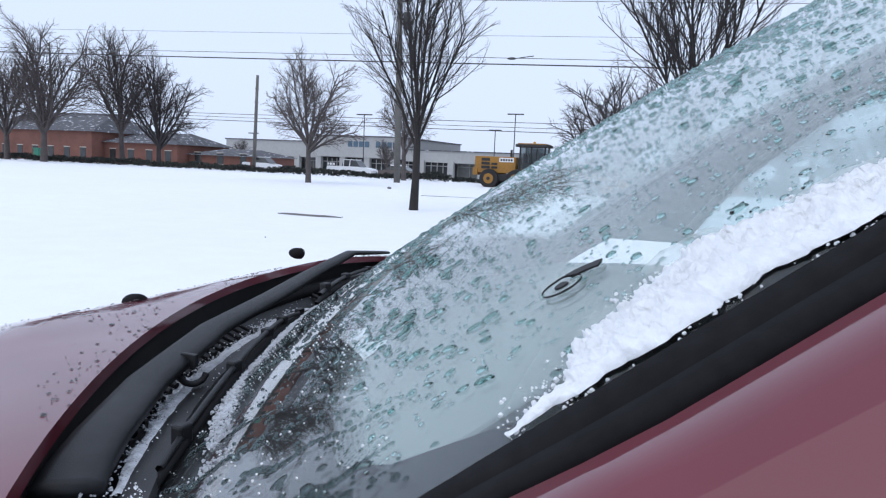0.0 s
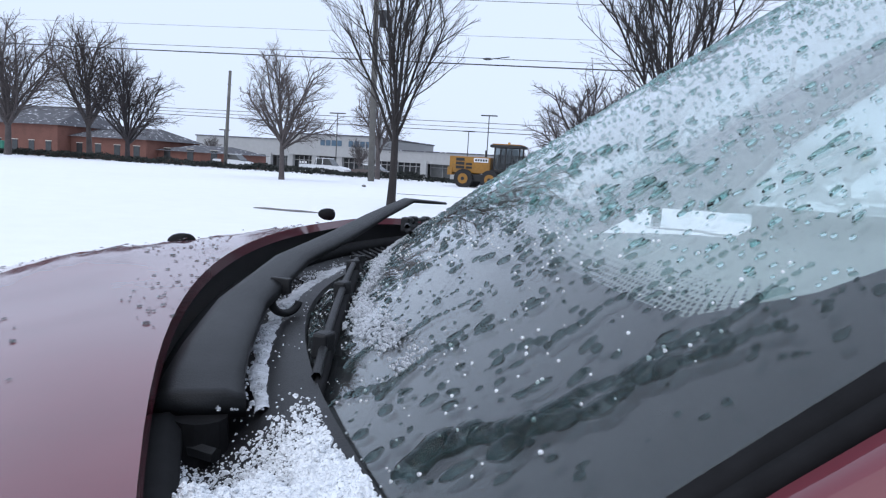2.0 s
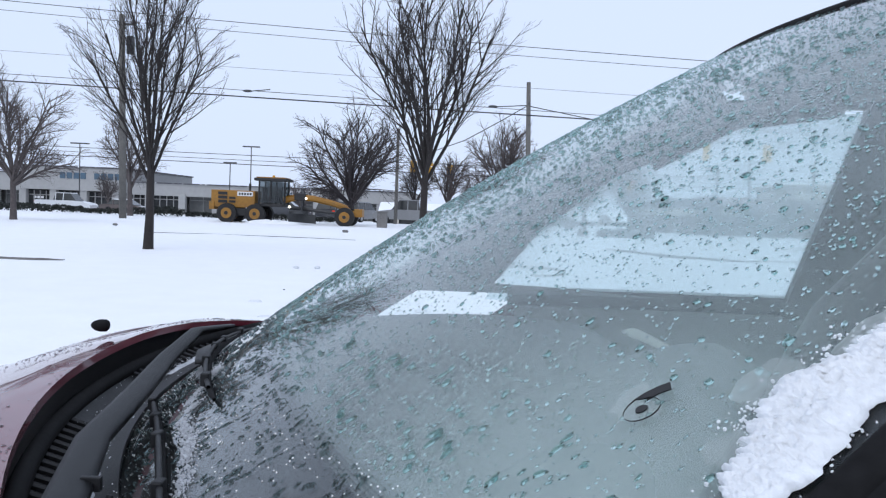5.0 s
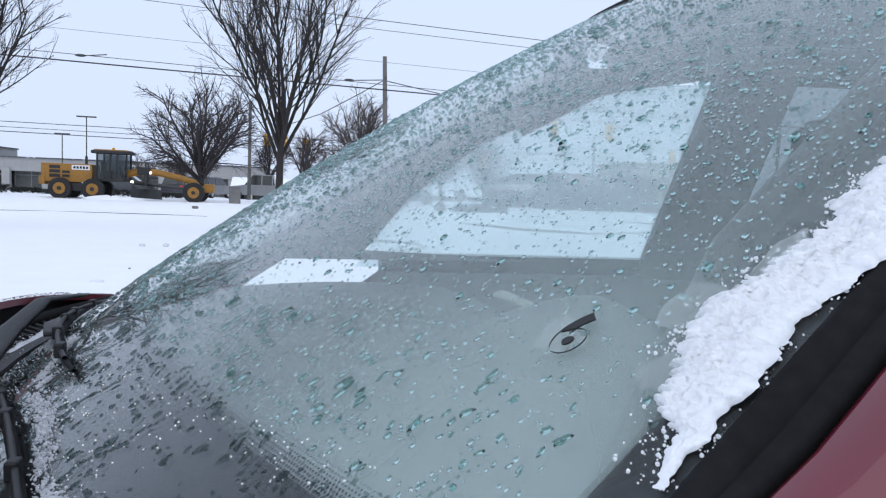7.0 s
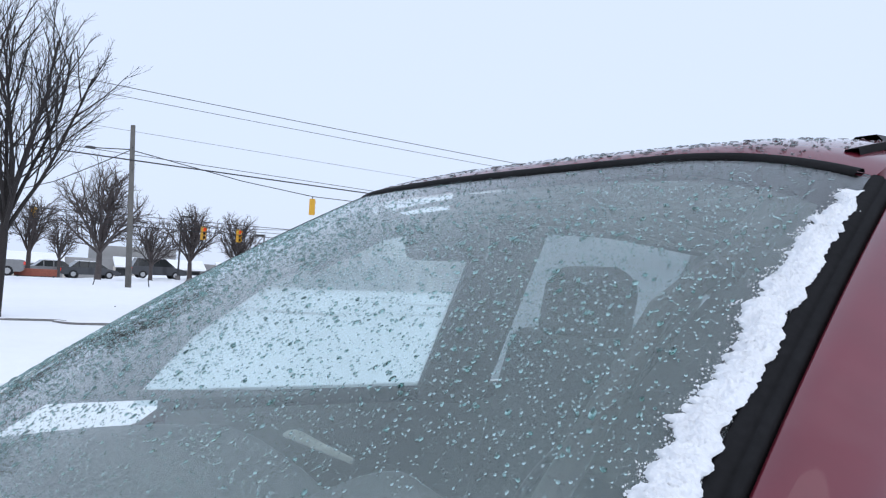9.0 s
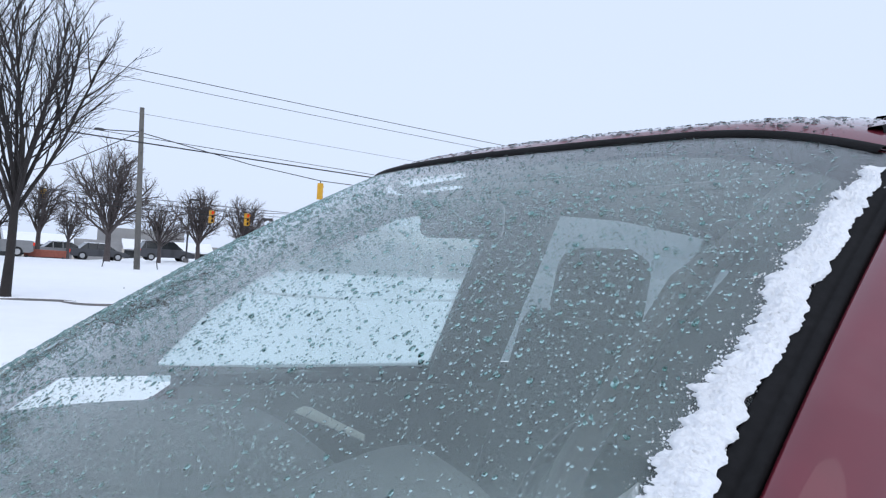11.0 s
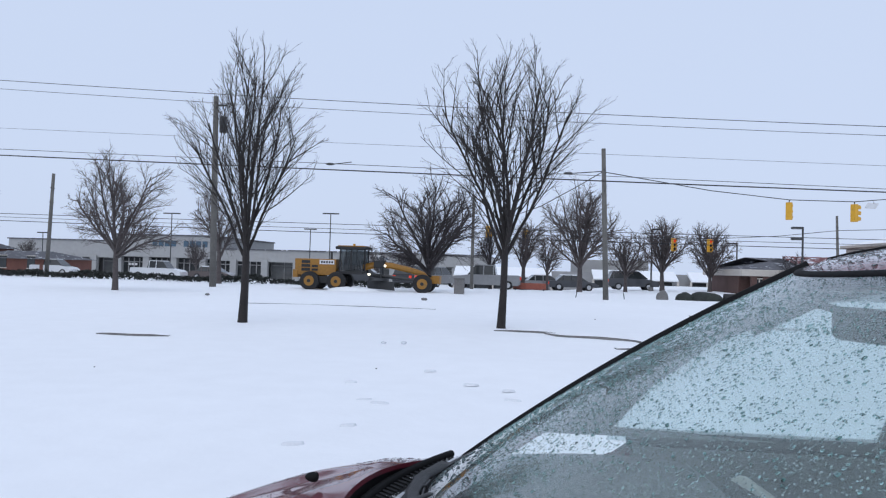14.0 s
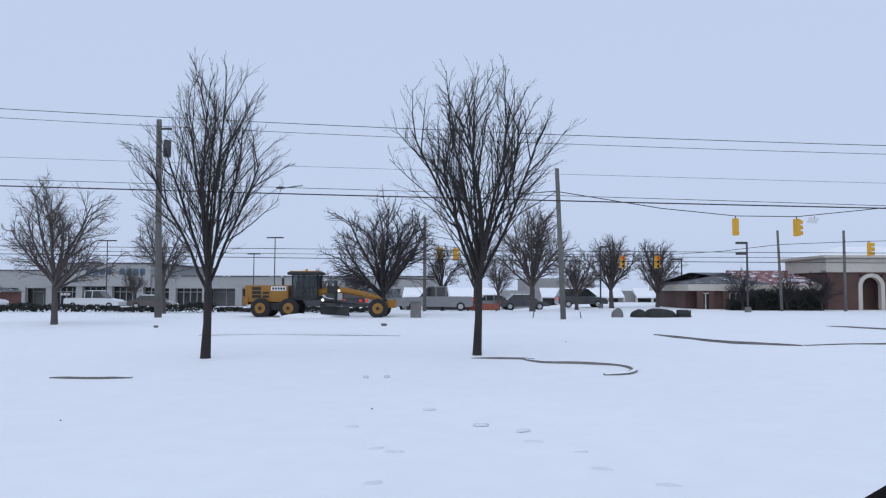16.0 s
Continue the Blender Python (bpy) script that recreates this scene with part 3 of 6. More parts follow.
    v, f = thick(boot, 12, 16, 0.012, up_normal(boot))
    link_mesh("boot_lid", v, f, PAINT, car, smooth=True)
    for name, x0, x1, z0, z1 in (("front_bumper", -1.42, -1.08, 0.20, 0.42), ("rear_bumper", 3.42, 3.66, 0.26, 0.90)):
        bm = bmesh.new()
        box(bm, (x0, YC - 0.86, z0), (x1, YC + 0.58, z1), 0.1)
        part(name, bm, PAINT, car, smooth=True)
    part("floor_pan", boxes(((-1.1, YC - 0.78, 0.18), (3.4, YC + 0.5, 0.24))), BLACK, car)
    part("bulkhead", boxes(((0.16, YC - 0.8, 0.24), (0.2, YC + 0.54, 0.80))), BLACK, car)
    part("parcel_shelf", boxes(((2.55, YC - 0.75, 0.90), (3.2, YC + 0.5, 0.93)), bevel=0.01), TRIM, car)
    for side in (-1, 1):
        lamp_y, wheel_y = (-0.58, -0.82) if side < 0 else (0.32, 0.51)
        bm = bmesh.new()
        box(bm, (-1.36, YC + lamp_y - 0.15, 0.33), (-1.10, YC + lamp_y + 0.15, 0.42), 0.03)
        part("headlamp", bm, SIDE_GLASS, car)
        bm = bmesh.new()
        box(bm, (3.5, YC + lamp_y * 1.1 - 0.14, 0.72), (3.66, YC + lamp_y * 1.1 + 0.14, 0.88), 0.03)
        part("tail_lamp", bm, LENS_RED, car)
        for x in (-0.62, 2.62):
            wheel = part("wheel", rod((x, YC + wheel_y - 0.04 * side, 0.31), (x, YC + wheel_y - 0.02 * side, 0.31), 0.12, sides=18), BLACK, car)
            tb = bmesh.new()
            cyl(tb, (x, YC + wheel_y - 0.10 * side, 0.31), (x, YC + wheel_y + 0.10 * side, 0.31), 0.315, sides=36)
            part("tyre", tb, TYRE, wheel)
            rb = rod((x, YC + wheel_y + 0.08 * side, 0.31), (x, YC + wheel_y + 0.108 * side, 0.31), 0.2, sides=28)
            for k in range(5):
                w = 2 * math.pi * k / 5
                cyl(rb, (x, YC + wheel_y + 0.11 * side, 0.31), (x + 0.18 * math.cos(w), YC + wheel_y + 0.11 * side, 0.31 + 0.18 * math.sin(w)), 0.022, sides=6)
            part("rim", rb, CHROME, wheel)


build_car_shell()


# ---------------------------------------------------------------- cowl, wipers, washer nozzles
def cowl_low(y):
    k = (y - YC) / 0.97
    return Vector((hood_edge(y) + 0.006, y, 0.842 + (0.010 if k < 0 else 0.0) * k * k))


def cowl(a, b):
    y = YC - 1.0 + 1.95 * b
    s = (y - YC) / 1.005
    p, q = cowl_low(y), screen(s, FOOT + 0.03) + screen_normal(s, FOOT + 0.03) * 0.006
    r = p.lerp(q, a)
    r.z -= 0.032 * math.sin(math.pi * min(1, a * 1.2)) * (1 - a)
    return r


def build_cowl():
    v, f = thick(lambda a, b: cowl(a, 0.83 * b), 14, 70, 0.006, lambda a, b: up_normal(cowl)(a, 0.83 * b))
    link_mesh("cowl_panel", v, f, PLASTIC, car, "black plastic cowl panel", True)
    for i in range(64):                                     # air intake ribs
        y = YC - 0.86 + 1.44 * i / 63
        if abs(y - YC + 0.15) < 0.12:
            continue
        p, q = cowl(0.06, (y - YC + 1.0) / 1.95), cowl(0.34, (y - YC + 1.0) / 1.95)
        bm = bmesh.new()
        cyl(bm, p + Vector((0, 0, 0.004)), q + Vector((0, 0, 0.006)), 0.0042, sides=6)
        part("cowl_rib", bm, PLASTIC, car)
    # seal under the bonnet's rear edge
    ys = [YC - 1.0 + 1.62 * i / 60 for i in range(61)]
    path = [Vector((hood_edge(y) + 0.004, y, cowl_low(y).z + 0.004)) for y in ys]
    tb = Tubes()
    tb.add(path, [0.011] * 61, 8)
    tb.link("hood_seal", RUBBER, car, "rubber bonnet seal")
    for x, y in ((-0.231, 1.055), (-0.331, 1.62)):
        h = 0.882 if y > 1.3 else 0.878
        bm = bmesh.new()
        bmesh.ops.create_uvsphere(bm, u_segments=14, v_segments=8, radius=1, matrix=Matrix.Translation((x, y, h + 0.010)) @ Matrix.Diagonal((0.022, 0.015, 0.012, 1)))
        for w in bm.verts:
            if w.co.x > x + 0.008:
                w.co.x = x + 0.008 + 0.3 * (w.co.x - x - 0.008)
        part("washer_nozzle", bm, RUBBER, car, "small black washer nozzle", True)


build_cowl()


def on_screen(s, u, lift=0.0):
    return screen(s, u) + screen_normal(s, u) * lift


def build_wiper(label, arm, blade, hook_at):
    """arm and blade: points along their middle lines."""
    w = part("wiper", rod(arm[0] - Vector((0, 0, 0.04)), arm[0] - Vector((0, 0, 0.004)), 0.016, 0.014, 14), RUBBER, car, label)
    n = len(arm)
    v, f = [], []
    for i, p in enumerate(arm):
        t = (arm[min(i + 1, n - 1)] - arm[max(i - 1, 0)]).normalized()
        o = t.cross(Vector((0, 0, 1))).normalized()
        u = o.cross(t)
        h = 0.017 * (1 - i / (n - 1)) ** 0.7 + 0.006
        v += [p + o * a * h + u * b * h * 0.55 for a, b in ((-1, -0.5), (-1, 0.3), (-0.55, 0.62), (0.55, 0.62), (1, 0.3), (1, -0.5))]
    for i in range(n - 1):
        f += [(i * 6 + k, i * 6 + (k + 1) % 6, (i + 1) * 6 + (k + 1) % 6, (i + 1) * 6 + k) for k in range(6)]
    f += [tuple(range(5, -1, -1)), tuple(range((n - 1) * 6, n * 6))]
    link_mesh("wiper_arm", v, f, PLASTIC, w, "black wiper arm", True)
    if hook_at is not None:
        tb = Tubes()
        ring = [hook_at + Vector((0.011 * math.cos(a) * 0.6, 0.011 * math.cos(a), 0.011 * math.sin(a))) for a in [math.pi * (1.0 + 0.95 * k / 12) for k in range(13)]]
        tb.add(ring, [0.0034] * 13, 6)
        tb.link("wiper_hook", PLASTIC, w)
        bm = bmesh.new()
        m = Matrix.Translation(hook_at + Vector((-0.004, 0.0, 0.018)))
        box(bm, (-0.010, -0.003, -0.012), (0.008, 0.003, 0.001), 0.001, m)
        part("wiper_joint", bm, PLASTIC, w)
    tb = Tubes()
    m = len(blade)
    tb.add(blade, [0.002 + 0.0035 * math.sin(math.pi * i / (m - 1)) ** 0.5 for i in range(m)], 6)
    tb.link("wiper_blade", RUBBER, w, "rubber wiper blade")
    tb = Tubes()
    tb.add([p + Vector((-0.002, 0, 0.003 + 0.007 * math.sin(math.pi * i / (m - 1)))) for i, p in enumerate(blade)][1:-1], [0.0028] * (m - 2), 6)
    tb.link("wiper_frame", PLASTIC, w)
    for k in range(1, 6):
        i = k * (m - 1) // 6
        part("wiper_claw", boxes(((blade[i].x - 0.007, blade[i].y - 0.008, blade[i].z - 0.002), (blade[i].x + 0.003, blade[i].y + 0.006, blade[i].z + 0.014)), bevel=0.002), PLASTIC, w)


def line3(points, n):
    out = []
    for i in range(n):
        t = i / (n - 1) * (len(points) - 1)
        k = min(int(t), len(points) - 2)
        out.append(Vector(points[k]).lerp(Vector(points[k + 1]), t - k))
    return out


build_wiper("black wiper parked at the foot of the glass, driver's side",
            line3([(0.115, 0.63, 0.866), (0.098, 0.655, 0.871), (0.074, 0.70, 0.877), (0.025, 0.80, 0.884), (-0.02, 0.95, 0.899), (-0.03, 1.08, 0.914), (-0.043, 1.2, 0.929), (-0.042, 1.31, 0.947), (-0.012, 1.385, 0.943)], 33),
            [on_screen(-0.86 + 0.70 * i / 16, -0.112 + 0.06 * math.sin(math.pi * i / 16), 0.003) for i in range(17)], Vector((0.030, 0.856, 0.878)))
build_wiper("black wiper parked at the foot of the glass, passenger's side",
            line3([(-0.04, 1.96, 0.850), (-0.085, 1.80, 0.856), (-0.085, 1.62, 0.872), (-0.045, 1.36, 0.905), (0.0, 1.20, 0.922)], 21),
            [on_screen(-0.505 + 0.72 * i / 16, 0.02 - 0.06 * i / 16 + 0.012 * math.sin(math.pi * i / 16), 0.006) for i in range(17)], None)


# ---------------------------------------------------------------- cabin
def build_cabin():
    def dash(a, b):
        y = YC - 0.84 + 1.41 * b
        s = (y - YC) / 1.0
        foot = screen(s * 0.95, 0.02) - Vector((-0.02, 0, 0.115 - 0.052 * smooth_step(0.0, 0.4, s)))
        x = foot.x + (0.70 + 0.04 * math.cos(3 * s) - foot.x) * a
        z = foot.z + (0.865 - foot.z) * a + 0.018 * math.sin(math.pi * a) * math.cos(s)
        z += 0.125 * math.exp(-((y - 1.04) / 0.24) ** 4) * smooth_step(0.35, 0.9, a)
        z += 0.012 * math.exp(-((y - 1.70) / 0.25) ** 4) * smooth_step(0.35, 0.7, a)
        if a > 0.93:
            z -= 2.2 * (a - 0.93)
        return Vector((x, y, z))
    v, f = grid(dash, 34, 50)
    link_mesh("dashboard", v, f, TRIM, car, "plain grey dashboard top", True)
    part("dash_front", boxes(((0.60, YC - 0.82, 0.36), (0.66, YC + 0.56, 0.80)), bevel=0.02), TRIM, car)
    tb = Tubes()
    c = Vector((0.92, 1.04, 0.86))
    ring = [c + Vector((0.19 * math.sin(0.45) * math.sin(t), 0.19 * math.cos(t), 0.19 * math.cos(0.45) * math.sin(t))) for t in [2 * math.pi * k / 36 for k in range(37)]]
    tb.add(ring, [0.015] * 37, 8)
    wheel = tb.link("steering_wheel", PLASTIC, car, "black steering wheel")
    bm = bmesh.new()
    box(bm, (0.86, 0.96, 0.80), (0.92, 1.12, 0.91), 0.02)
    cyl(bm, (0.66, 1.04, 0.80), (0.88, 1.04, 0.86), 0.03)
    part("steering_hub", bm, PLASTIC, wheel)
    v, f = grid(lambda a, b: Vector((0.72 + 0.05 * a * (1 - 0.75 * b) + 0.075 * b, 1.86 - 0.22 * b + 0.03 * a - 0.02 * b * b, 0.882 - 0.012 * b + 0.006 * math.sin(3.1 * a))), 4, 16)
    tagged(link_mesh("paper_strip", [tuple(p) for p in v] + [(p.x, p.y, p.z - 0.004) for p in v], f + [tuple(q + len(v) for q in reversed(g)) for g in f], PALE), "pale cloth strip lying on the dashboard", "cloth")
    # seats
    def cushion(bm, c, size, r, lean=0.0):
        m = Matrix.Translation(c) @ Matrix.Rotation(lean, 4, "Y")
        h = Vector(size) / 2
        box(bm, -h, h, r, m)
    for y in (0.96, 1.66):
        seat = part("front_seat", boxes(((0.83, y - 0.22, 0.26), (1.28, y + 0.22, 0.36))), BLACK, car, "grey cloth front seat")
        bm = bmesh.new()
        cushion(bm, (1.03, y, 0.50), (0.52, 0.50, 0.16), 0.06)
        part("seat_cushion", bm, FABRIC, seat, smooth=True)
        bm = bmesh.new()
        cushion(bm, (1.34, y, 0.83), (0.14, 0.50, 0.64), 0.06, radians(16))
        part("seat_back", bm, FABRIC, seat, smooth=True)
        bm = bmesh.new()
        cushion(bm, (1.43, y, 1.20), (0.12, 0.29, 0.22), 0.058, radians(10))
        part("headrest", bm, FABRIC, seat, smooth=True)
        for d in (-0.06, 0.06):
            part("headrest_post", rod((1.41, y + d, 1.05), (1.425, y + d, 1.14), 0.008, sides=8), CHROME, seat)
    bench = part("rear_seat", boxes(((2.0, YC - 0.66, 0.28), (2.5, YC + 0.42, 0.40))), BLACK, car, "grey cloth rear bench")
    bm = bmesh.new()
    cushion(bm, (2.2, YC - 0.12, 0.50), (0.52, 1.06, 0.16), 0.06)
    part("bench_cushion", bm, FABRIC, bench, smooth=True)
    bm = bmesh.new()
    cushion(bm, (2.55, YC - 0.12, 0.78), (0.16, 1.06, 0.58), 0.06, radians(20))
    part("bench_back", bm, FABRIC, bench, smooth=True)
    # mirror and sun visors
    mirror = part("rear_view_mirror", rod(on_screen(-0.14, 0.90, -0.01), (0.835, 1.36, 1.335), 0.008), PLASTIC, car, "dark rear-view mirror")
    bm = bmesh.new()
    box(bm, (-0.018, -0.09, -0.034), (0.018, 0.09, 0.034), 0.016, Matrix.Translation((0.84, 1.36, 1.322)) @ Matrix.Rotation(0.38, 4, "Z"))
    part("mirror_housing", bm, PLASTIC, mirror, smooth=True)
    for x, y in ((1.19, 1.04), (1.02, 1.60)):
        bm = bmesh.new()
        box(bm, (-0.09, -0.19, -0.009), (0.09, 0.19, 0.009), 0.008, Matrix.Translation((x, y, 1.405)) @ Matrix.Rotation(radians(-10), 4, "Y"))
        part("sun_visor", bm, LINING, car, smooth=True)


build_cabin()


# ---------------------------------------------------------------- trees
def grow(tb, rng, p, d, length, r, level, last, lift, kids, spread, wobble=0.09):
    n = 6 if level == 0 else (4 if level == 1 else 3)
    pts, q, e = [p.copy()], p.copy(), d.copy()
    for i in range(n):
        e = (e + Vector((0, 0, lift)) + Vector((rng.gauss(0, wobble), rng.gauss(0, wobble), rng.gauss(0, 0.05)))).normalized()
        q = q + e * length / n
        pts.append(q.copy())
    tip = 0.35 if level < last else 0.5
    tb.add(pts, [max(0.0028, r * (1 - (1 - tip) * i / n)) for i in range(n + 1)], 6 if level == 0 else (4 if level == 1 else 3))
    if level == last:
        return
    count = kids[level]
    for k in range(count):
        t = 0.18 + 0.80 * (k + rng.random() * 0.8) / count
        i = min(int(t * n), n - 1)
        a, b = pts[i], pts[i + 1]
        o = a.lerp(b, t * n - i)
        way = (b - a).normalized()
        side = way.cross(Vector((rng.gauss(0, 1), rng.gauss(0, 1), rng.gauss(0, 0.5)))).normalized()
        w = radians(rng.uniform(*spread))
        way = (way * math.cos(w) + side * math.sin(w)).normalized()
        grow(tb, rng, o, way, length * rng.uniform(0.32, 0.55) * (1.15 - 0.5 * t), r * (0.42 if level else 0.38), level + 1, last, lift, kids, spread, wobble)


def build_tree(label, place, height, fork, limbs, reach, trunk_r, seed, mat, last=3, lift=0.05, kids=(9, 6, 3), spread=(18, 42), group="", name="tree", wobble=0.09, width=0.0):
    """A bare winter tree: a tapered trunk, limbs rising from it and fine twigs."""
    rng = random.Random(seed)
    t = thing(name, label, "tree", place, group)
    tb = Tubes()
    top = Vector((rng.gauss(0, 0.02) * fork, rng.gauss(0, 0.02) * fork, fork))
    tb.add([Vector((0, 0, -0.25)), Vector((0, 0, 0.06)), top * 0.5 + Vector((0.01, 0, 0)), top, top + Vector((0, 0, 0.12 * height))], [trunk_r * 1.5, trunk_r * 1.15, trunk_r * 0.92, trunk_r * 0.85, trunk_r * 0.5], 10)
    tb.link("trunk", mat, t)
    tb = Tubes()
    for k in range(limbs):
        az = 2 * math.pi * (k + rng.random() * 0.7) / limbs * (1.0 if limbs > 3 else 1.0) + seed
        tilt = reach * (0.12 + 0.88 * ((k * 7 % limbs) + 0.5) / limbs)
        start = top + Vector((0, 0, (0.10 * height) * (1 - tilt / max(reach, 0.01)) - 0.12 * fork * rng.random()))
        d = Vector((math.sin(tilt) * math.cos(az), math.sin(tilt) * math.sin(az), math.cos(tilt)))
        length = (height - fork) * rng.uniform(0.70, 0.84) * (1.0 - 0.25 * (tilt / reach) ** 2)
        grow(tb, rng, start, d, length, trunk_r * 0.48, 0, last, lift, kids, spread, wobble)
    if width:                                       # stand the crown upright and bring it to its height and width
        c = np.array([tuple(p) for p in tb.v])
        h = c[:, 2] - fork
        for k in (0, 1):
            c[:, k] -= h * float((c[:, k] * h).sum() / (h * h).sum())
            c[:, k] *= width / 2 / float(np.percentile(np.abs(c[:, k]), 98.5))
        c[:, 2] = np.where(h > 0, fork + h * (height - fork) / float(h.max()), c[:, 2])
        tb.v = [tuple(p) for p in c.tolist()]
    tb.link("crown", mat, t, "bare branches and twigs")
    return t


lot = "young trees on the snowy lot"
build_tree("slender bare young tree with a dark wet trunk in snow", (-6.42, 16.5, 0), 7.03, 1.5, 11, radians(31), 0.098, 20, BARK, 3, 0.03, (11, 6, 4), (16, 34), lot, wobble=0.06, width=3.3)
build_tree("slender bare vase-shaped tree with a dark wet trunk in snow", (-0.36, 17.75, 0), 7.52, 1.7, 11, radians(31), 0.098, 1, BARK, 3, 0.03, (11, 6, 4), (16, 34), lot, wobble=0.06, width=3.75)
far = "bare trees along the road"
FAR_TREES = [
    # x, y, height, fork, limbs, reach, trunk, seed, dark
    (-18.2, 31.0, 6.2, 1.5, 15, 58, 0.13, 11, 0), (-19.4, 45.0, 6.6, 1.6, 8, 34, 0.16, 12, 0), (-5.6, 43.6, 7.1, 1.0, 15, 64, 0.22, 13, 1),
    (0.05, 60.0, 6.2, 1.6, 9, 34, 0.18, 14, 0), (4.27, 55.0, 8.2, 1.8, 15, 56, 0.21, 15, 0), (8.3, 60.0, 5.0, 1.2, 12, 54, 0.15, 16, 0),
    (12.1, 65.0, 6.3, 1.3, 14, 58, 0.2, 17, 0), (16.1, 65.0, 5.8, 1.0, 14, 58, 0.17, 18, 0),
    (-73.6, 101.0, 5.4, 1.8, 9, 46, 0.16, 19, 0), (-47.2, 101.0, 6.0, 1.8, 10, 48, 0.16, 20, 0), (-20.5, 100.0, 5.6, 1.6, 10, 50, 0.16, 21, 0), (-16.4, 102.0, 6.2, 1.8, 10, 46, 0.16, 22, 0),
    (-51.8, 45.0, 11.7, 2.2, 15, 48, 0.26, 23, 0), (-50.4, 52.0, 11.8, 2.4, 14, 40, 0.25, 24, 0), (-45.8, 51.5, 9.4, 1.5, 15, 46, 0.22, 25, 1), (-58.5, 47.0, 10.2, 2.0, 13, 46, 0.24, 26, 0),
    (-2.6, 60.0, 5.6, 1.5, 9, 36, 0.15, 27, 1), (2.2, 66.0, 5.0, 1.4, 9, 40, 0.14, 28, 0),
]
for x, y, h, fk, lb, rc, tr, sd, dk in FAR_TREES:
    build_tree("bare broad winter tree, grey-brown, standing in snow" if not dk else "bare dark winter tree standing in snow", (x, y, ground_z(x, y)), h, fk, lb, radians(rc), tr, sd, BARK_DARK if dk else BARK_FAR, 3, 0.0, (12, 8, 3), (22, 54), far)


# ---------------------------------------------------------------- poles, lamps, cables, signals
def build_pole(label, x, y, height, r, lean=0.0, arms=(), extras=True):
    p = thing("utility_pole", label, "utility pole", (x, y, ground_z(x, y)), "utility poles")
    part("shaft", rod((0, 0, -0.3), (lean, 0, height), r, r * 0.72, 14), POLE, p, smooth=True)
    for z, half, turn in arms:
        bm = bmesh.new()
        box(bm, (-half, -0.05, -0.055), (half, 0.05, 0.055), 0.01, pose(lean * z / height, 0, z, 0, 0, turn))
        arm = part("crossarm", bm, POLE, p)
        for k in (-0.9, -0.35, 0.35, 0.9):
            c = pose(lean * z / height, 0, z, 0, 0, turn) @ Vector((half * k, 0, 0.055))
            b = rod(c, c + Vector((0, 0, 0.16)), 0.035, 0.05, 8)
            part("insulator", b, CONCRETE, arm)
    if extras:
        for z in (height * 0.86, height * 0.72):
            part("clamp", rod((lean * z / height, -r * 1.6, z), (lean * z / height, r * 1.6, z), 0.03, sides=8), STEEL, p)
    return p


tall = build_pole("tall weathered wooden pole with a small transformer", -17.05, 38.8, 10.65, 0.19, -0.2)
bm = rod((0.32, -0.1, 8.6), (0.32, -0.1, 9.5), 0.2, sides=16)
part("transformer", bm, STEEL, tall, "grey transformer can", True)
part("bracket", boxes(((-0.3, -0.05, 10.1), (0.5, 0.05, 10.2))), STEEL, tall)
build_pole("bare wooden pole carrying the signal cable", 4.45, 38.8, 7.93, 0.15, -0.3)
build_pole("leaning wooden pole beside the road", -33.85, 48.6, 7.4, 0.15, 0.25)
build_pole("thin wooden pole among the trees", -3.78, 55.0, 7.1, 0.14)
build_pole("thin wooden pole near the brick bank", 22.6, 55.0, 5.95, 0.11, -0.2)
build_pole("thin wooden pole near the brick bank", 27.22, 55.0, 5.95, 0.12)
build_pole("distant wooden pole with crossarms", 42.1, 60.0, 12.6, 0.2, 0, ((11.9, 1.3, 20), (11.2, 1.0, 20)))


def build_street_lamp(label, x, y, height, heads, drop=0.0):
    p = thing("street_lamp", label, "street lamp", (x, y, ground_z(x, y)), "lot lamps")
    part("base", rod((0, 0, 0), (0, 0, 0.35), 0.22, sides=12), CONCRETE, p)
    part("post", rod((0, 0, 0.3), (0, 0, height), 0.075, 0.06, 10), STEEL, p)
    for dx, z in heads:
        bm = bmesh.new()
        box(bm, (min(0, dx), -0.16, z - 0.1), (max(0, dx), 0.16, z + 0.06), 0.04)
        head = part("lamp_head", bm, STEEL, p)
        part("lens", boxes(((min(0.1 * dx, dx * 0.9), -0.12, z - 0.115), (max(0.1 * dx, dx * 0.9), 0.12, z - 0.102))), SIGN_WHITE, head)


build_street_lamp("dark two-headed lot lamp", -47.6, 94, 8.9, ((-1.2, 8.9), (1.2, 8.9)))
build_street_lamp("dark two-headed lot lamp", -25.5, 94, 9.3, ((-1.1, 9.3), (1.1, 9.3)))
build_street_lamp("dark two-headed lot lamp", -30.0, 100, 7.6, ((-0.9, 7.6), (0.9, 7.6)))
build_street_lamp("dark lamp post with two boxy heads", 19.0, 52, 4.9, ((-0.75, 4.85), (-0.75, 4.1)))
build_street_lamp("dark lamp post with one boxy head", 19.7, 70, 4.5, ((-1.0, 4.45),))
build_street_lamp("dark lamp post with one boxy head", 11.15, 65, 5.4, ((0.9, 5.4),))
build_street_lamp("dark two-headed lot lamp", -70.5, 100, 6.2, ((-0.9, 6.2), (0.9, 6.2)))


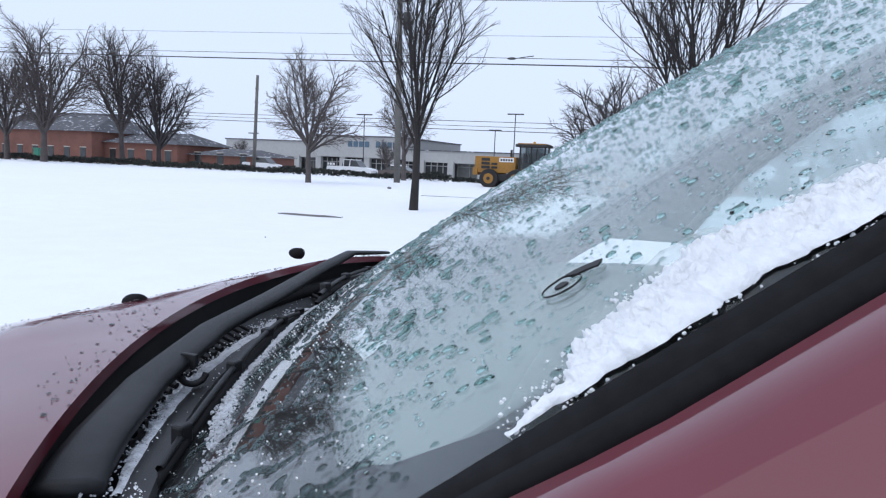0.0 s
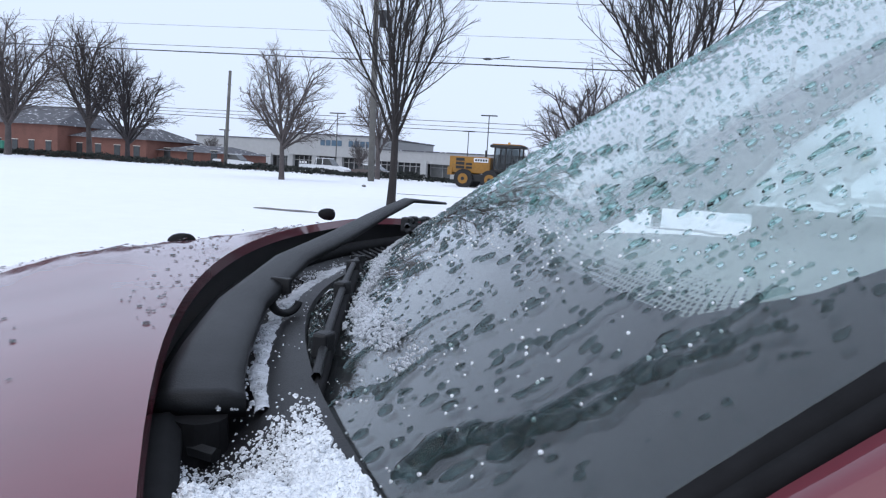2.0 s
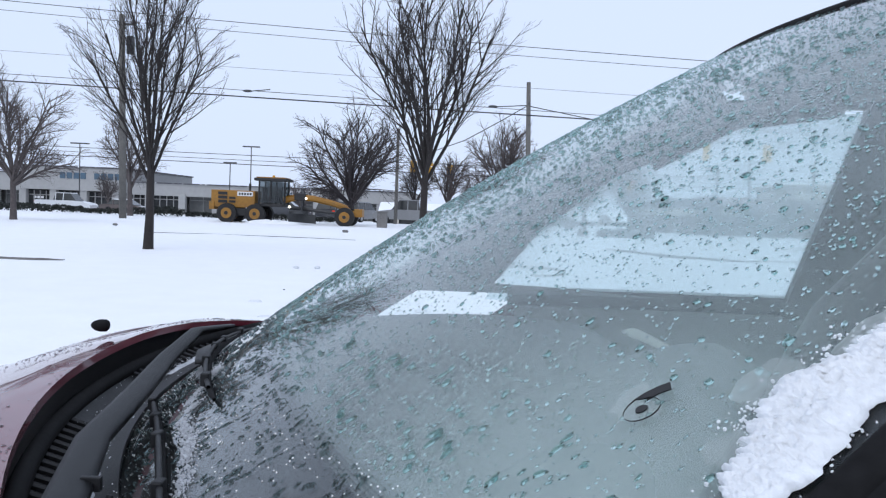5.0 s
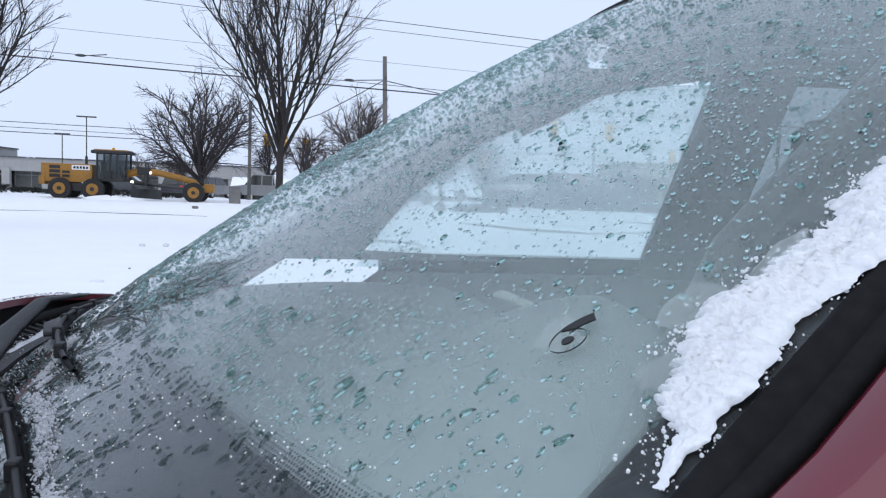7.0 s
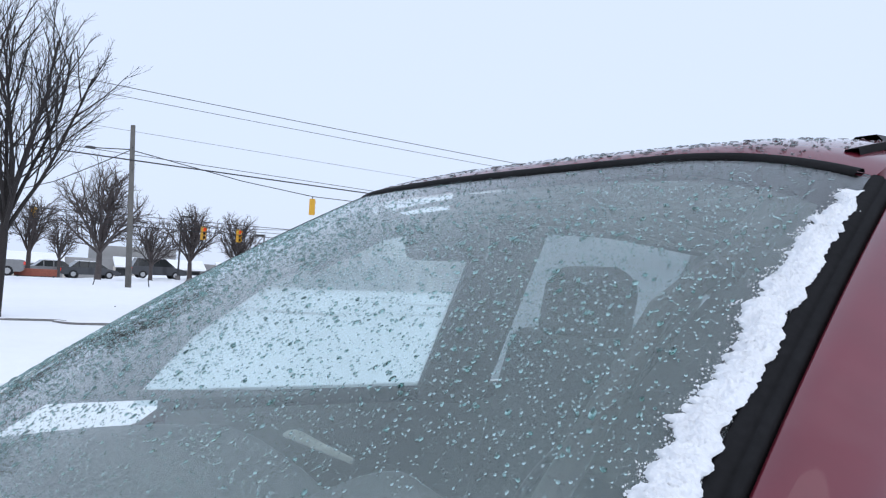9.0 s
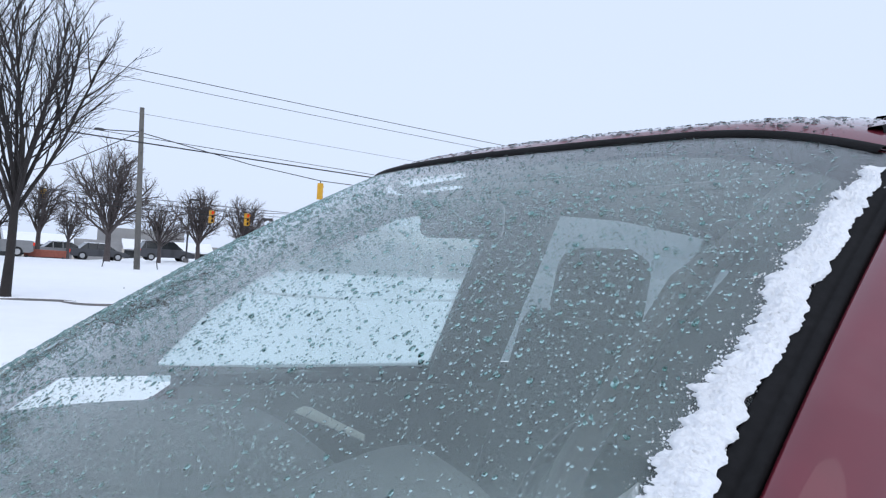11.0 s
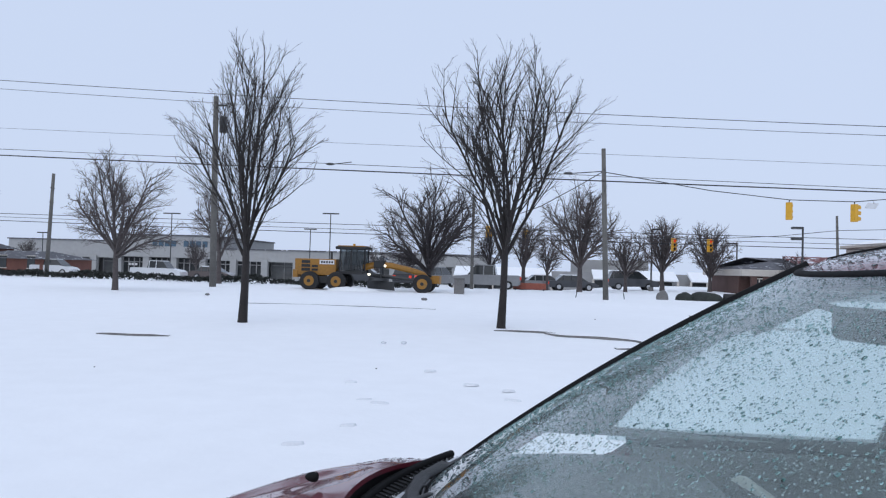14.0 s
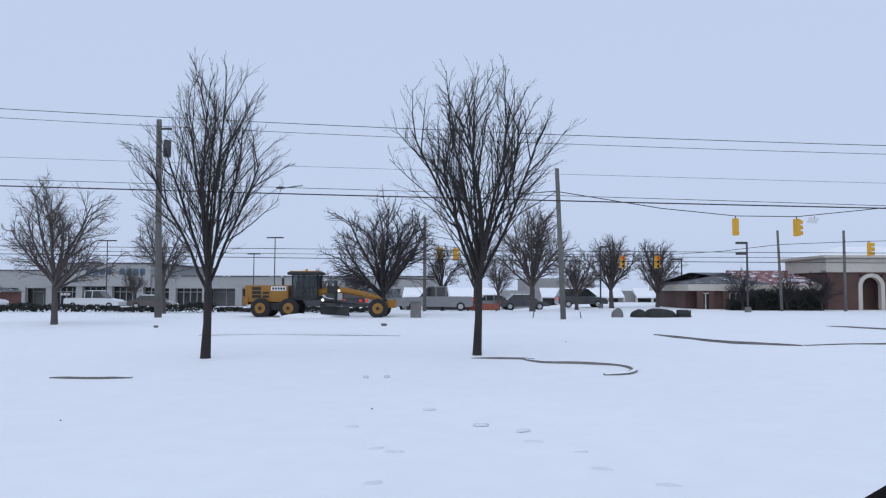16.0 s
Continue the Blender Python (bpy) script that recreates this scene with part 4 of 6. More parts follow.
def build_cable(label, three, y, r=0.016, x0=-95.0, x1=75.0, tilt=0.0):
    """A cable through three places (x, z) in the plane of the poles, run on to both sides."""
    (ax, az), (bx, bz), (cx, cz) = three
    pts = []
    for i in range(61):
        x = x0 + (x1 - x0) * i / 60
        xx = min(max(x, ax - 22), cx + 22)
        z = az * (xx - bx) * (xx - cx) / ((ax - bx) * (ax - cx)) + bz * (xx - ax) * (xx - cx) / ((bx - ax) * (bx - cx)) + cz * (xx - ax) * (xx - bx) / ((cx - ax) * (cx - bx))
        pts.append(Vector((x, y + tilt * x, z)))
    tb = Tubes()
    tb.add(pts, [r] * 61, 5)
    tagged(tb.link("power_line", WIRE), label, "cable", "overhead cables")


build_cable("thin black power line high over the road", ((-30.6, 11.59), (-4.6, 10.14), (18.0, 9.2)), 38.8, 0.018)
build_cable("thin black power line high over the road", ((-30.6, 11.05), (-4.6, 9.61), (18.0, 8.7)), 38.6, 0.014)
build_cable("faint thin line over the road", ((-30.5, 8.83), (-4.5, 7.95), (18.0, 7.24)), 39.0, 0.009)
build_cable("black telephone cable over the road", ((-30.4, 7.58), (-4.5, 6.78), (18.0, 6.05)), 38.9, 0.016)
build_cable("heavy black cable bundle over the road", ((-30.4, 7.2), (-4.5, 6.44), (18.0, 5.86)), 38.7, 0.034)
build_cable("black cable over the far verge", ((-40.5, 4.65), (-6.0, 4.34), (24.1, 4.15)), 52.0, 0.022)
build_cable("black cable over the far verge", ((-40.5, 4.40), (-6.0, 3.98), (24.1, 3.80)), 52.2, 0.018)
build_cable("black cable over the far verge", ((-40.5, 4.10), (-6.0, 3.66), (24.1, 3.45)), 51.8, 0.026)


def build_span(label, places, r):
    tb = Tubes()
    tb.add([Vector(p) for p in places], [r] * len(places), 6)
    tagged(tb.link("span_cable", WIRE), label, "cable", "signal cables")


build_span("black span cable carrying the traffic lights", [(4.2, 38.8, 6.7), (7.4, 40.6, 6.45), (10.5, 42.3, 6.2), (15.4, 44.2, 5.95), (19.0, 44.2, 5.9), (20.5, 44.2, 6.05), (24.5, 45, 6.5), (30, 46, 7.2)], 0.025)
build_span("black stay cable from the pole", [(4.2, 38.8, 6.75), (2.9, 39.5, 6.0), (1.0, 42, 5.1), (-1.2, 46, 4.6), (-3.7, 55, 5.6)], 0.022)
build_span("black span cable at the far junction", [(-3.8, 55, 4.9), (2, 58, 4.5), (9, 60, 4.35), (15, 60, 4.35), (19.2, 58, 4.55), (22.5, 55, 4.9), (27.2, 55, 5.1), (40, 58, 5.6)], 0.022)


def build_signal(x, y, z, turn, lit, group):
    """Hangs from z downwards; its lenses look along its own -y."""
    s = thing("traffic_light", "yellow three-lamp traffic light hanging from a cable" if not lit else "yellow traffic light showing red, hanging from a cable", "traffic light", (x, y, z), group, turn)
    bm = bmesh.new()
    box(bm, (-0.17, -0.13, -1.12), (0.17, 0.13, -0.1), 0.03)
    part("housing", bm, SIGNAL, s)
    part("hanger", rod((0, 0, -0.12), (0, 0, 0.04), 0.03, sides=8), STEEL, s)
    for k in range(3):
        zz = -0.28 - 0.33 * k
        bm = bmesh.new()
        got = bmesh.ops.create_cone(bm, cap_ends=False, segments=16, radius1=0.155, radius2=0.15, depth=0.24, matrix=Matrix.Translation((0, -0.25, zz)) @ Matrix.Rotation(radians(90), 4, "X"))
        bmesh.ops.delete(bm, geom=[f for f in bm.faces if f.calc_center_median().z < zz - 0.09], context="FACES")
        part("visor", bm, SIGNAL, s)
        part("lens", rod((0, -0.128, zz), (0, -0.15, zz), 0.13, sides=16), LENS_RED if lit and k == 0 else BLACK, s)


near_sig, far_sig = "traffic lights on the near cable", "traffic lights at the far junction"
build_signal(15.4, 44.2, 5.9, 150, False, near_sig)
build_signal(19.0, 44.2, 5.86, 118, False, near_sig)
for x, y, z, turn, lit in ((12.0, 60, 4.4, 12, True), (14.8, 60, 4.4, 12, True), (-2.95, 60, 5.1, 100, False), (-1.6, 60, 5.0, 100, False), (0.1, 61, 5.0, 150, False), (29.3, 55.49, 5.19, 60, False), (32.4, 56.22, 5.31, 60, False)):
    build_signal(x, y, z, turn, lit, far_sig)
sign = thing("hanging_sign", "blank pale metal sign hanging from the signal cable", "sign", (20.05, 44.2, 5.88), turn=25)
bm = bmesh.new()
box(bm, (-0.42, -0.012, -0.42), (0.42, 0.012, -0.04), 0.01, Matrix.Rotation(radians(35), 4, "X"))
part("plate", bm, SIGN_WHITE, sign)
part("hanger", rod((0, 0, -0.06), (0, 0, 0.06), 0.015, sides=6), STEEL, sign)
for x, y, z in ((-10.6, 38.9, 6.95), (2.35, 38.9, 6.62)):
    lum = thing("cable_lamp", "small grey road lamp slung under the cables", "street lamp", (x, y, z), "slung lamps")
    bm = bmesh.new()
    bmesh.ops.create_uvsphere(bm, u_segments=14, v_segments=8, radius=1, matrix=Matrix.Diagonal((0.26, 0.12, 0.07, 1)))
    part("housing", bm, STEEL, lum, smooth=True)
    part("arm", rod((0.2, 0, 0), (1.75 if x > 0 else 1.2, 0, 0.12), 0.025, sides=6), STEEL, lum)


# ---------------------------------------------------------------- buildings
def build_market():
    b = thing("supermarket", "long pale stucco supermarket with dark shopfront bays", "shop building", (0, 0, 0))
    y, z0 = 119.0, -1.45
    for lo, hi in (((-90.3, y, z0 + 3.0), (-70, y + 30, 4.45)), ((-70, y - 0.5, z0 + 3.3), (-52.6, y + 30, 5.6)), ((-52.6, y, z0 + 3.0), (-6, y + 30, 3.55)), ((-90.3, y + 4, z0), (-6, y + 29.9, z0 + 3.1))):
        part("wall", boxes((lo, hi)), STUCCO, b, "pale stucco wall")
    for lo, hi in (((-90.5, y - 0.2, 4.4), (-69.9, y + 30.2, 4.6)), ((-70.2, y - 0.7, 5.55), (-52.4, y + 30.2, 5.78)), ((-52.5, y - 0.2, 3.5), (-5.8, y + 30.2, 3.68))):
        part("coping", boxes((lo, hi)), SHINGLE, b, "dark roof edge with snow")
    xs = [-90, -84.3, -78.4, -74.2, -69.6, -64.6, -59.6, -54.4, -49, -43.5, -38, -32.4, -27, -21.5, -16, -10.8, -6.2]
    for x in xs:
        part("column", boxes(((x - 0.55, y - 0.25, z0 - 0.2), (x + 0.55, y + 0.6, z0 + 3.4)), bevel=0.03), STUCCO, b)
    for i in range(len(xs) - 1):
        lo, hi = xs[i] + 0.5, xs[i + 1] - 0.5
        shop = 4 <= i <= 8
        bay = part("shopfront", boxes(((lo, y + 2.2 if not shop else y + 0.7, z0), (hi, y + 2.4 if not shop else y + 0.8, z0 + 3.2))), SHOPDARK if not shop else PANE, b)
        n = 4 if shop else 2
        for k in range(n + 1):
            x = lo + (hi - lo) * k / n
            part("mullion", boxes(((x - 0.06, y + 0.5 if shop else y + 2.1, z0), (x + 0.06, y + 0.66 if shop else y + 2.18, z0 + 3.1))), STUCCO_GREY, bay)
        part("transom", boxes(((lo, y + 0.52 if shop else y + 2.1, z0 + 2.35), (hi, y + 0.64 if shop else y + 2.18, z0 + 2.47))), STUCCO_GREY, bay)
    # brand lettering stands as plain bars
    for k in range(9):
        if k == 4:
            continue
        x = -63.3 + 1.12 * k
        part("sign_bar", boxes(((x, y - 0.62, 3.75), (x + 0.86, y - 0.5, 4.75)), bevel=0.03), SIGN_BLUE, b, "plain blue bar of a sign")
    part("small_sign", boxes(((-27.2, y - 0.12, 2.1), (-22.2, y - 0.02, 3.2)), bevel=0.02), SIGN_WHITE, b, "white shop sign")
    for k in range(9):
        part("sign_bar", boxes(((-26.9 + 0.52 * k, y - 0.16, 2.5), (-26.9 + 0.52 * k + 0.36, y - 0.11, 2.8))), SIGN_BLUE, b)
    for k in range(3):
        part("window_sign", boxes(((-68.2 + 0.6 * k, y + 0.55, z0 + 1.8), (-67.75 + 0.6 * k, y + 0.62, z0 + 2.2))), SIGN_WHITE, b)


build_market()


def build_low_shop():
    b = thing("low_shop", "low shop with a snow-covered sloping canopy", "shop building", (0, 0, 0))
    part("wall", boxes(((-9, 92, -1.4), (30, 110, 1.4))), STUCCO_GREY, b)
    part("upper_wall", boxes(((7.0, 96, 1.3), (16, 110, 3.0))), STUCCO, b, "pale upper wall")
    for x0, x1 in ((-8.5, 3.5), (8.5, 18.5), (20, 29.5)):
        bm = bmesh.new()
        vs = [bm.verts.new(p) for p in ((x0, 89.6, 0.75), (x1, 89.6, 0.75), (x1, 92.3, 1.75), (x0, 92.3, 1.75), (x0, 89.6, 0.55), (x1, 89.6, 0.55), (x1, 92.3, 1.45), (x0, 92.3, 1.45))]
        for q in ((0, 1, 2, 3), (7, 6, 5, 4), (0, 4, 5, 1), (1, 5, 6, 2), (2, 6, 7, 3), (3, 7, 4, 0)):
            bm.faces.new([vs[k] for k in q])
        part("canopy", bm, SNOW, b, "canopy under snow")
        for k in range(6):
            x = x0 + (x1 - x0) * k / 5
            part("post", boxes(((x - 0.12, 89.7, -1.4), (x + 0.12, 89.95, 0.6))), CREAM, b)
        part("shop_window", boxes(((x0 + 0.3, 91.9, -1.1), (x1 - 0.3, 91.99, 0.4))), PANE, b)


build_low_shop()


def hip_roof(bm, x0, x1, y0, y1, z, h, over=0.5):
    x0, x1, y0, y1 = x0 - over, x1 + over, y0 - over, y1 + over
    r = (y1 - y0) / 2
    q = [bm.verts.new(p) for p in ((x0, y0, z), (x1, y0, z), (x1, y1, z), (x0, y1, z), (x0 + r * 0.8, (y0 + y1) / 2, z + h), (x1 - r * 0.8, (y0 + y1) / 2, z + h))]
    for f in ((0, 1, 5, 4), (1, 2, 5), (2, 3, 4, 5), (3, 0, 4), (3, 2, 1, 0)):
        bm.faces.new([q[k] for k in f])
    return bm


def build_bank():
    b = thing("brick_bank", "brown brick bank with a red metal roof and arched tower", "bank building", (0, 0, 0))
    part("wall", boxes(((19.4, 60, -0.3), (27.9, 72, 1.75)), ((17.5, 61.5, -0.3), (19.5, 70, 1.75))), BRICK_BROWN, b, "brown brick wall")
    part("cornice", boxes(((17.2, 59.7, 1.45), (28.0, 72.3, 1.98)), bevel=0.05), CREAM, b, "cream cornice")
    part("roof", hip_roof(bmesh.new(), 17.4, 24.0, 60, 72, 1.98, 1.1, 0.15), SHINGLE, b, "hipped roof under patchy snow")
    bm = bmesh.new()
    vs = [bm.verts.new(p) for p in ((22.4, 60.2, 1.98), (28.0, 60.2, 1.98), (28.0, 66, 3.25), (22.4, 66, 3.25), (22.4, 66, 1.98), (28.0, 66, 1.98))]
    for q in ((0, 1, 2, 3), (0, 3, 4), (1, 5, 2), (2, 5, 4, 3), (0, 4, 5, 1)):
        bm.faces.new([vs[k] for k in q])
    roof_part = part("metal_roof", bm, ROOF_RED, b, "ribbed red metal roof with some snow")
    for k in range(24):
        x = 22.5 + 5.4 * k / 23
        part("roof_rib", rod((x, 60.2, 2.0), (x, 66, 3.27), 0.03, sides=5), ROOF_RED, roof_part)
    # entrance
    for x in (18.2, 19.1, 20.2):
        part("pier", boxes(((x - 0.22, 59.75, -0.3), (x + 0.22, 60.1, 1.5)), bevel=0.02), BRICK_BROWN, b)
    for x in (18.62, 21.0):
        w = part("window", boxes(((x - 0.45, 59.9, -0.1), (x + 0.45, 59.98, 1.25))), PANE, b)
        for d in (-0.45, 0.0, 0.45):
            part("window_frame", boxes(((x + d - 0.04, 59.84, -0.15), (x + d + 0.04, 59.9, 1.3))), CREAM, w)
        part("window_frame", boxes(((x - 0.45, 59.84, 1.22), (x + 0.45, 59.9, 1.32))), CREAM, w)
    # tower with a real arched opening
    part("tower_wall", boxes(((27.9, 59.0, -0.3), (30.35, 66, 2.95)), ((32.15, 59.0, -0.3), (36.5, 66, 2.95)), ((30.3, 59.0, 2.75), (32.2, 66, 2.95)), ((30.3, 60.2, -0.3), (32.2, 66, 2.8))), BRICK_BROWN, b, "brown brick tower")
    bm = bmesh.new()
    n, inner, outer = 18, [], []
    for k in range(n + 1):
        w = math.pi * k / n
        inner.append((31.25 - 0.72 * math.cos(w), 1.85 + 0.72 * math.sin(w)))
        outer.append((31.25 - 1.02 * math.cos(w), 1.85 + 1.02 * math.sin(w)))
    inner = [(inner[0][0], -0.3)] + inner + [(inner[-1][0], -0.3)]
    outer = [(outer[0][0], -0.3)] + outer + [(outer[-1][0], -0.3)]
    a = [[bm.verts.new((x, y, z)) for x, z in ring] for ring in (inner, outer) for y in (58.85, 59.3)]
    for i in range(len(inner) - 1):
        bm.faces.new((a[0][i], a[0][i + 1], a[2][i + 1], a[2][i]))
        bm.faces.new((a[0][i], a[1][i], a[1][i + 1], a[0][i + 1]))
        bm.faces.new((a[2][i], a[2][i + 1], a[3][i + 1], a[3][i]))
    part("arch", bm, CREAM, b, "pale stone arch")
    part("tower_band", boxes(((27.7, 58.8, 2.95), (36.8, 66.2, 4.05)), bevel=0.04), CREAM, b, "cream upper band of the tower")
    part("tower_eave", boxes(((27.35, 58.4, 4.05), (37.2, 66.6, 4.3)), bevel=0.05), CREAM, b)
    part("tower_roof", hip_roof(bmesh.new(), 27.6, 37.0, 58.6, 66.4, 4.3, 0.9, 0.1), SNOW, b, "hipped tower roof under snow")
    for x in (24.0, 25.4, 26.8):
        w = part("window", boxes(((x - 0.4, 59.95, 0.3), (x + 0.4, 59.99, 1.3))), PANE, b)
        part("window_sill", boxes(((x - 0.5, 59.85, 0.2), (x + 0.5, 59.95, 0.3))), CREAM, w)


build_bank()


def build_house(label, x0, x1, y0, y1, z0, eave, ridge, mat):
    h = thing("brick_house", label, "house", (0, 0, 0), "brick houses")
    part("wall", boxes(((x0, y0, z0), (x1, y1, eave))), mat, h)
    bm = bmesh.new()
    m = (y0 + y1) / 2
    vs = [bm.verts.new(p) for p in ((x0 - 0.5, y0 - 0.5, eave), (x1 + 0.5, y0 - 0.5, eave), (x1 + 0.5, y1 + 0.5, eave), (x0 - 0.5, y1 + 0.5, eave), (x0 + 2, m, ridge), (x1 - 2, m, ridge))]
    for q in ((0, 1, 5, 4), (1, 2, 5), (2, 3, 4, 5), (3, 0, 4), (3, 2, 1, 0)):
        bm.faces.new([vs[k] for k in q])
    part("roof", bm, SHINGLE, h, "dark shingle roof dusted with snow")
    n = int((x1 - x0) / 2.6)
    for k in range(n):
        x = x0 + 1.4 + (x1 - x0 - 2.8) * k / max(1, n - 1)
        w = part("window", boxes(((x - 0.45, y0 - 0.03, z0 + 1.0), (x + 0.45, y0 + 0.05, z0 + 2.3))), PANE, h)
        part("window_frame", boxes(((x - 0.52, y0 - 0.05, z0 + 0.92), (x + 0.52, y0 + 0.02, z0 + 1.0)), ((x - 0.52, y0 - 0.05, z0 + 2.3), (x + 0.52, y0 + 0.02, z0 + 2.38))), CREAM, w)


build_house("red brick house with a dark hipped roof", -92, -73, 70, 82, -0.9, 3.4, 6.0, BRICK)
build_house("long low red brick house", -73, -61.5, 72, 82, -0.9, 2.2, 3.7, BRICK)
build_house("low red brick house", -61.5, -52, 74, 83, -0.9, 1.1, 2.0, BRICK)


# ---------------------------------------------------------------- parked vehicles beyond the road
def build_parked(label, category, x, y, turn, mat, kind):
    """kind: saloon, suv or pickup; its nose looks along its own +x."""
    c = thing("parked_" + ("pickup" if kind == "pickup" else "car"), label, category, (x, y, ground_z(x, y)), "parked vehicles", turn)
    L, W = (5.6, 1.95) if kind == "pickup" else (4.7, 1.84)
    belt, top = {"saloon": (0.92, 1.44), "suv": (1.08, 1.72), "pickup": (1.12, 1.86)}[kind]
    half = L / 2

    def prism(profile, w0, w1):
        bm = bmesh.new()
        a = [bm.verts.new((px, -w0 / 2 if pz <= belt else -w1 / 2, pz)) for px, pz in profile]
        b = [bm.verts.new((px, w0 / 2 if pz <= belt else w1 / 2, pz)) for px, pz in profile]
        n = len(profile)
        bm.faces.new(a)
        bm.faces.new(b[::-1])
        for k in range(n):
            bm.faces.new((a[k], b[k], b[(k + 1) % n], a[(k + 1) % n]))
        return bm

    hood_z = belt - 0.08
    body = prism([(-half, 0.42), (-half + 0.05, belt - 0.05), (-half + 0.25, belt), (half * 0.42, belt), (half - 0.35, hood_z - 0.1), (half, hood_z - 0.3), (half, 0.36), (-half + 0.2, 0.3)], W, W)
    part("body", body, mat, c)
    if kind == "pickup":
        cab = [(-0.9, belt - 0.02), (-0.75, top), (0.75, top), (1.35, belt - 0.02)]
    elif kind == "suv":
        cab = [(-half + 0.1, belt - 0.02), (-half + 0.45, top), (0.55, top), (1.35, belt - 0.02)]
    else:
        cab = [(-half + 0.7, belt - 0.02), (-1.0, top), (0.45, top), (1.3, belt - 0.02)]
    cabin = part("cabin", prism(cab, W - 0.08, W - 0.4), PANE, c, "dark glazed cabin")
    rf = [(cab[1][0] - 0.02, top - 0.02), (cab[1][0] + 0.05, top + 0.05), (cab[2][0] - 0.05, top + 0.05), (cab[2][0] + 0.02, top - 0.02)]
    part("roof", prism(rf, W - 0.36, W - 0.36), mat if kind != "saloon" else SNOW, c)
    for px in (cab[1][0] + 0.55 * (cab[2][0] - cab[1][0]), cab[1][0] + 0.05):
        for s in (-1, 1):
            part("pillar", rod((px, s * (W / 2 - 0.045), belt), (px, s * (W / 2 - 0.19), top), 0.045, sides=6), mat, cabin)
    for px in (-half + 0.95, half - 0.95):
        for s in (-1, 1):
            w = part("wheel", rod((px, s * (W / 2 - 0.2), 0.34), (px, s * (W / 2 + 0.01), 0.34), 0.34, sides=20), TYRE, c)
            part("rim", rod((px, s * (W / 2), 0.34), (px, s * (W / 2 + 0.025), 0.34), 0.2, sides=14), CHROME, w)
    for s in (-1, 1):
        part("headlamp", boxes(((half - 0.12, s * W * 0.36 - 0.16, hood_z - 0.42), (half + 0.01, s * W * 0.36 + 0.16, hood_z - 0.26)), bevel=0.02), SIGN_WHITE, c)
        part("tail_lamp", boxes(((-half - 0.01, s * W * 0.4 - 0.12, belt - 0.35), (-half + 0.08, s * W * 0.4 + 0.12, belt - 0.12)), bevel=0.02), LENS_RED, c)
    return c


for args in (
    ("white sport utility car parked on the snowy lot", "car", -51.3, 75, 4, CAR_WHITE, "suv"),
    ("white pickup truck parked on the snowy lot", "pickup truck", -39.2, 75, 3, CAR_WHITE, "pickup"),
    ("dull brown saloon parked on the snowy lot", "car", -33.3, 75.5, 0, CAR_BROWN, "saloon"),
    ("white saloon under snow on the lot", "car", -16.6, 61, 12, CAR_WHITE, "saloon"),
    ("dark grey sport utility car on the lot", "car", -13.6, 60, 3, CAR_DARK, "suv"),
    ("grey sport utility car on the lot", "car", -7.6, 64, 70, CAR_GREY, "suv"),
    ("dark car parked nose out on the lot", "car", -10.0, 65, 80, CAR_DARK, "suv"),
    ("grey pickup truck near the road", "pickup truck", -2.9, 58, 178, CAR_GREY, "pickup"),
    ("grey saloon on the lot by the shops", "car", 2.0, 70, 10, CAR_GREY, "saloon"),
    ("dark saloon on the lot by the shops", "car", 4.6, 69, 10, CAR_DARK, "saloon"),
    ("dark sport utility car by the low shop", "car", 10.2, 70, 5, CAR_DARK, "suv"),
):
    build_parked(*args)


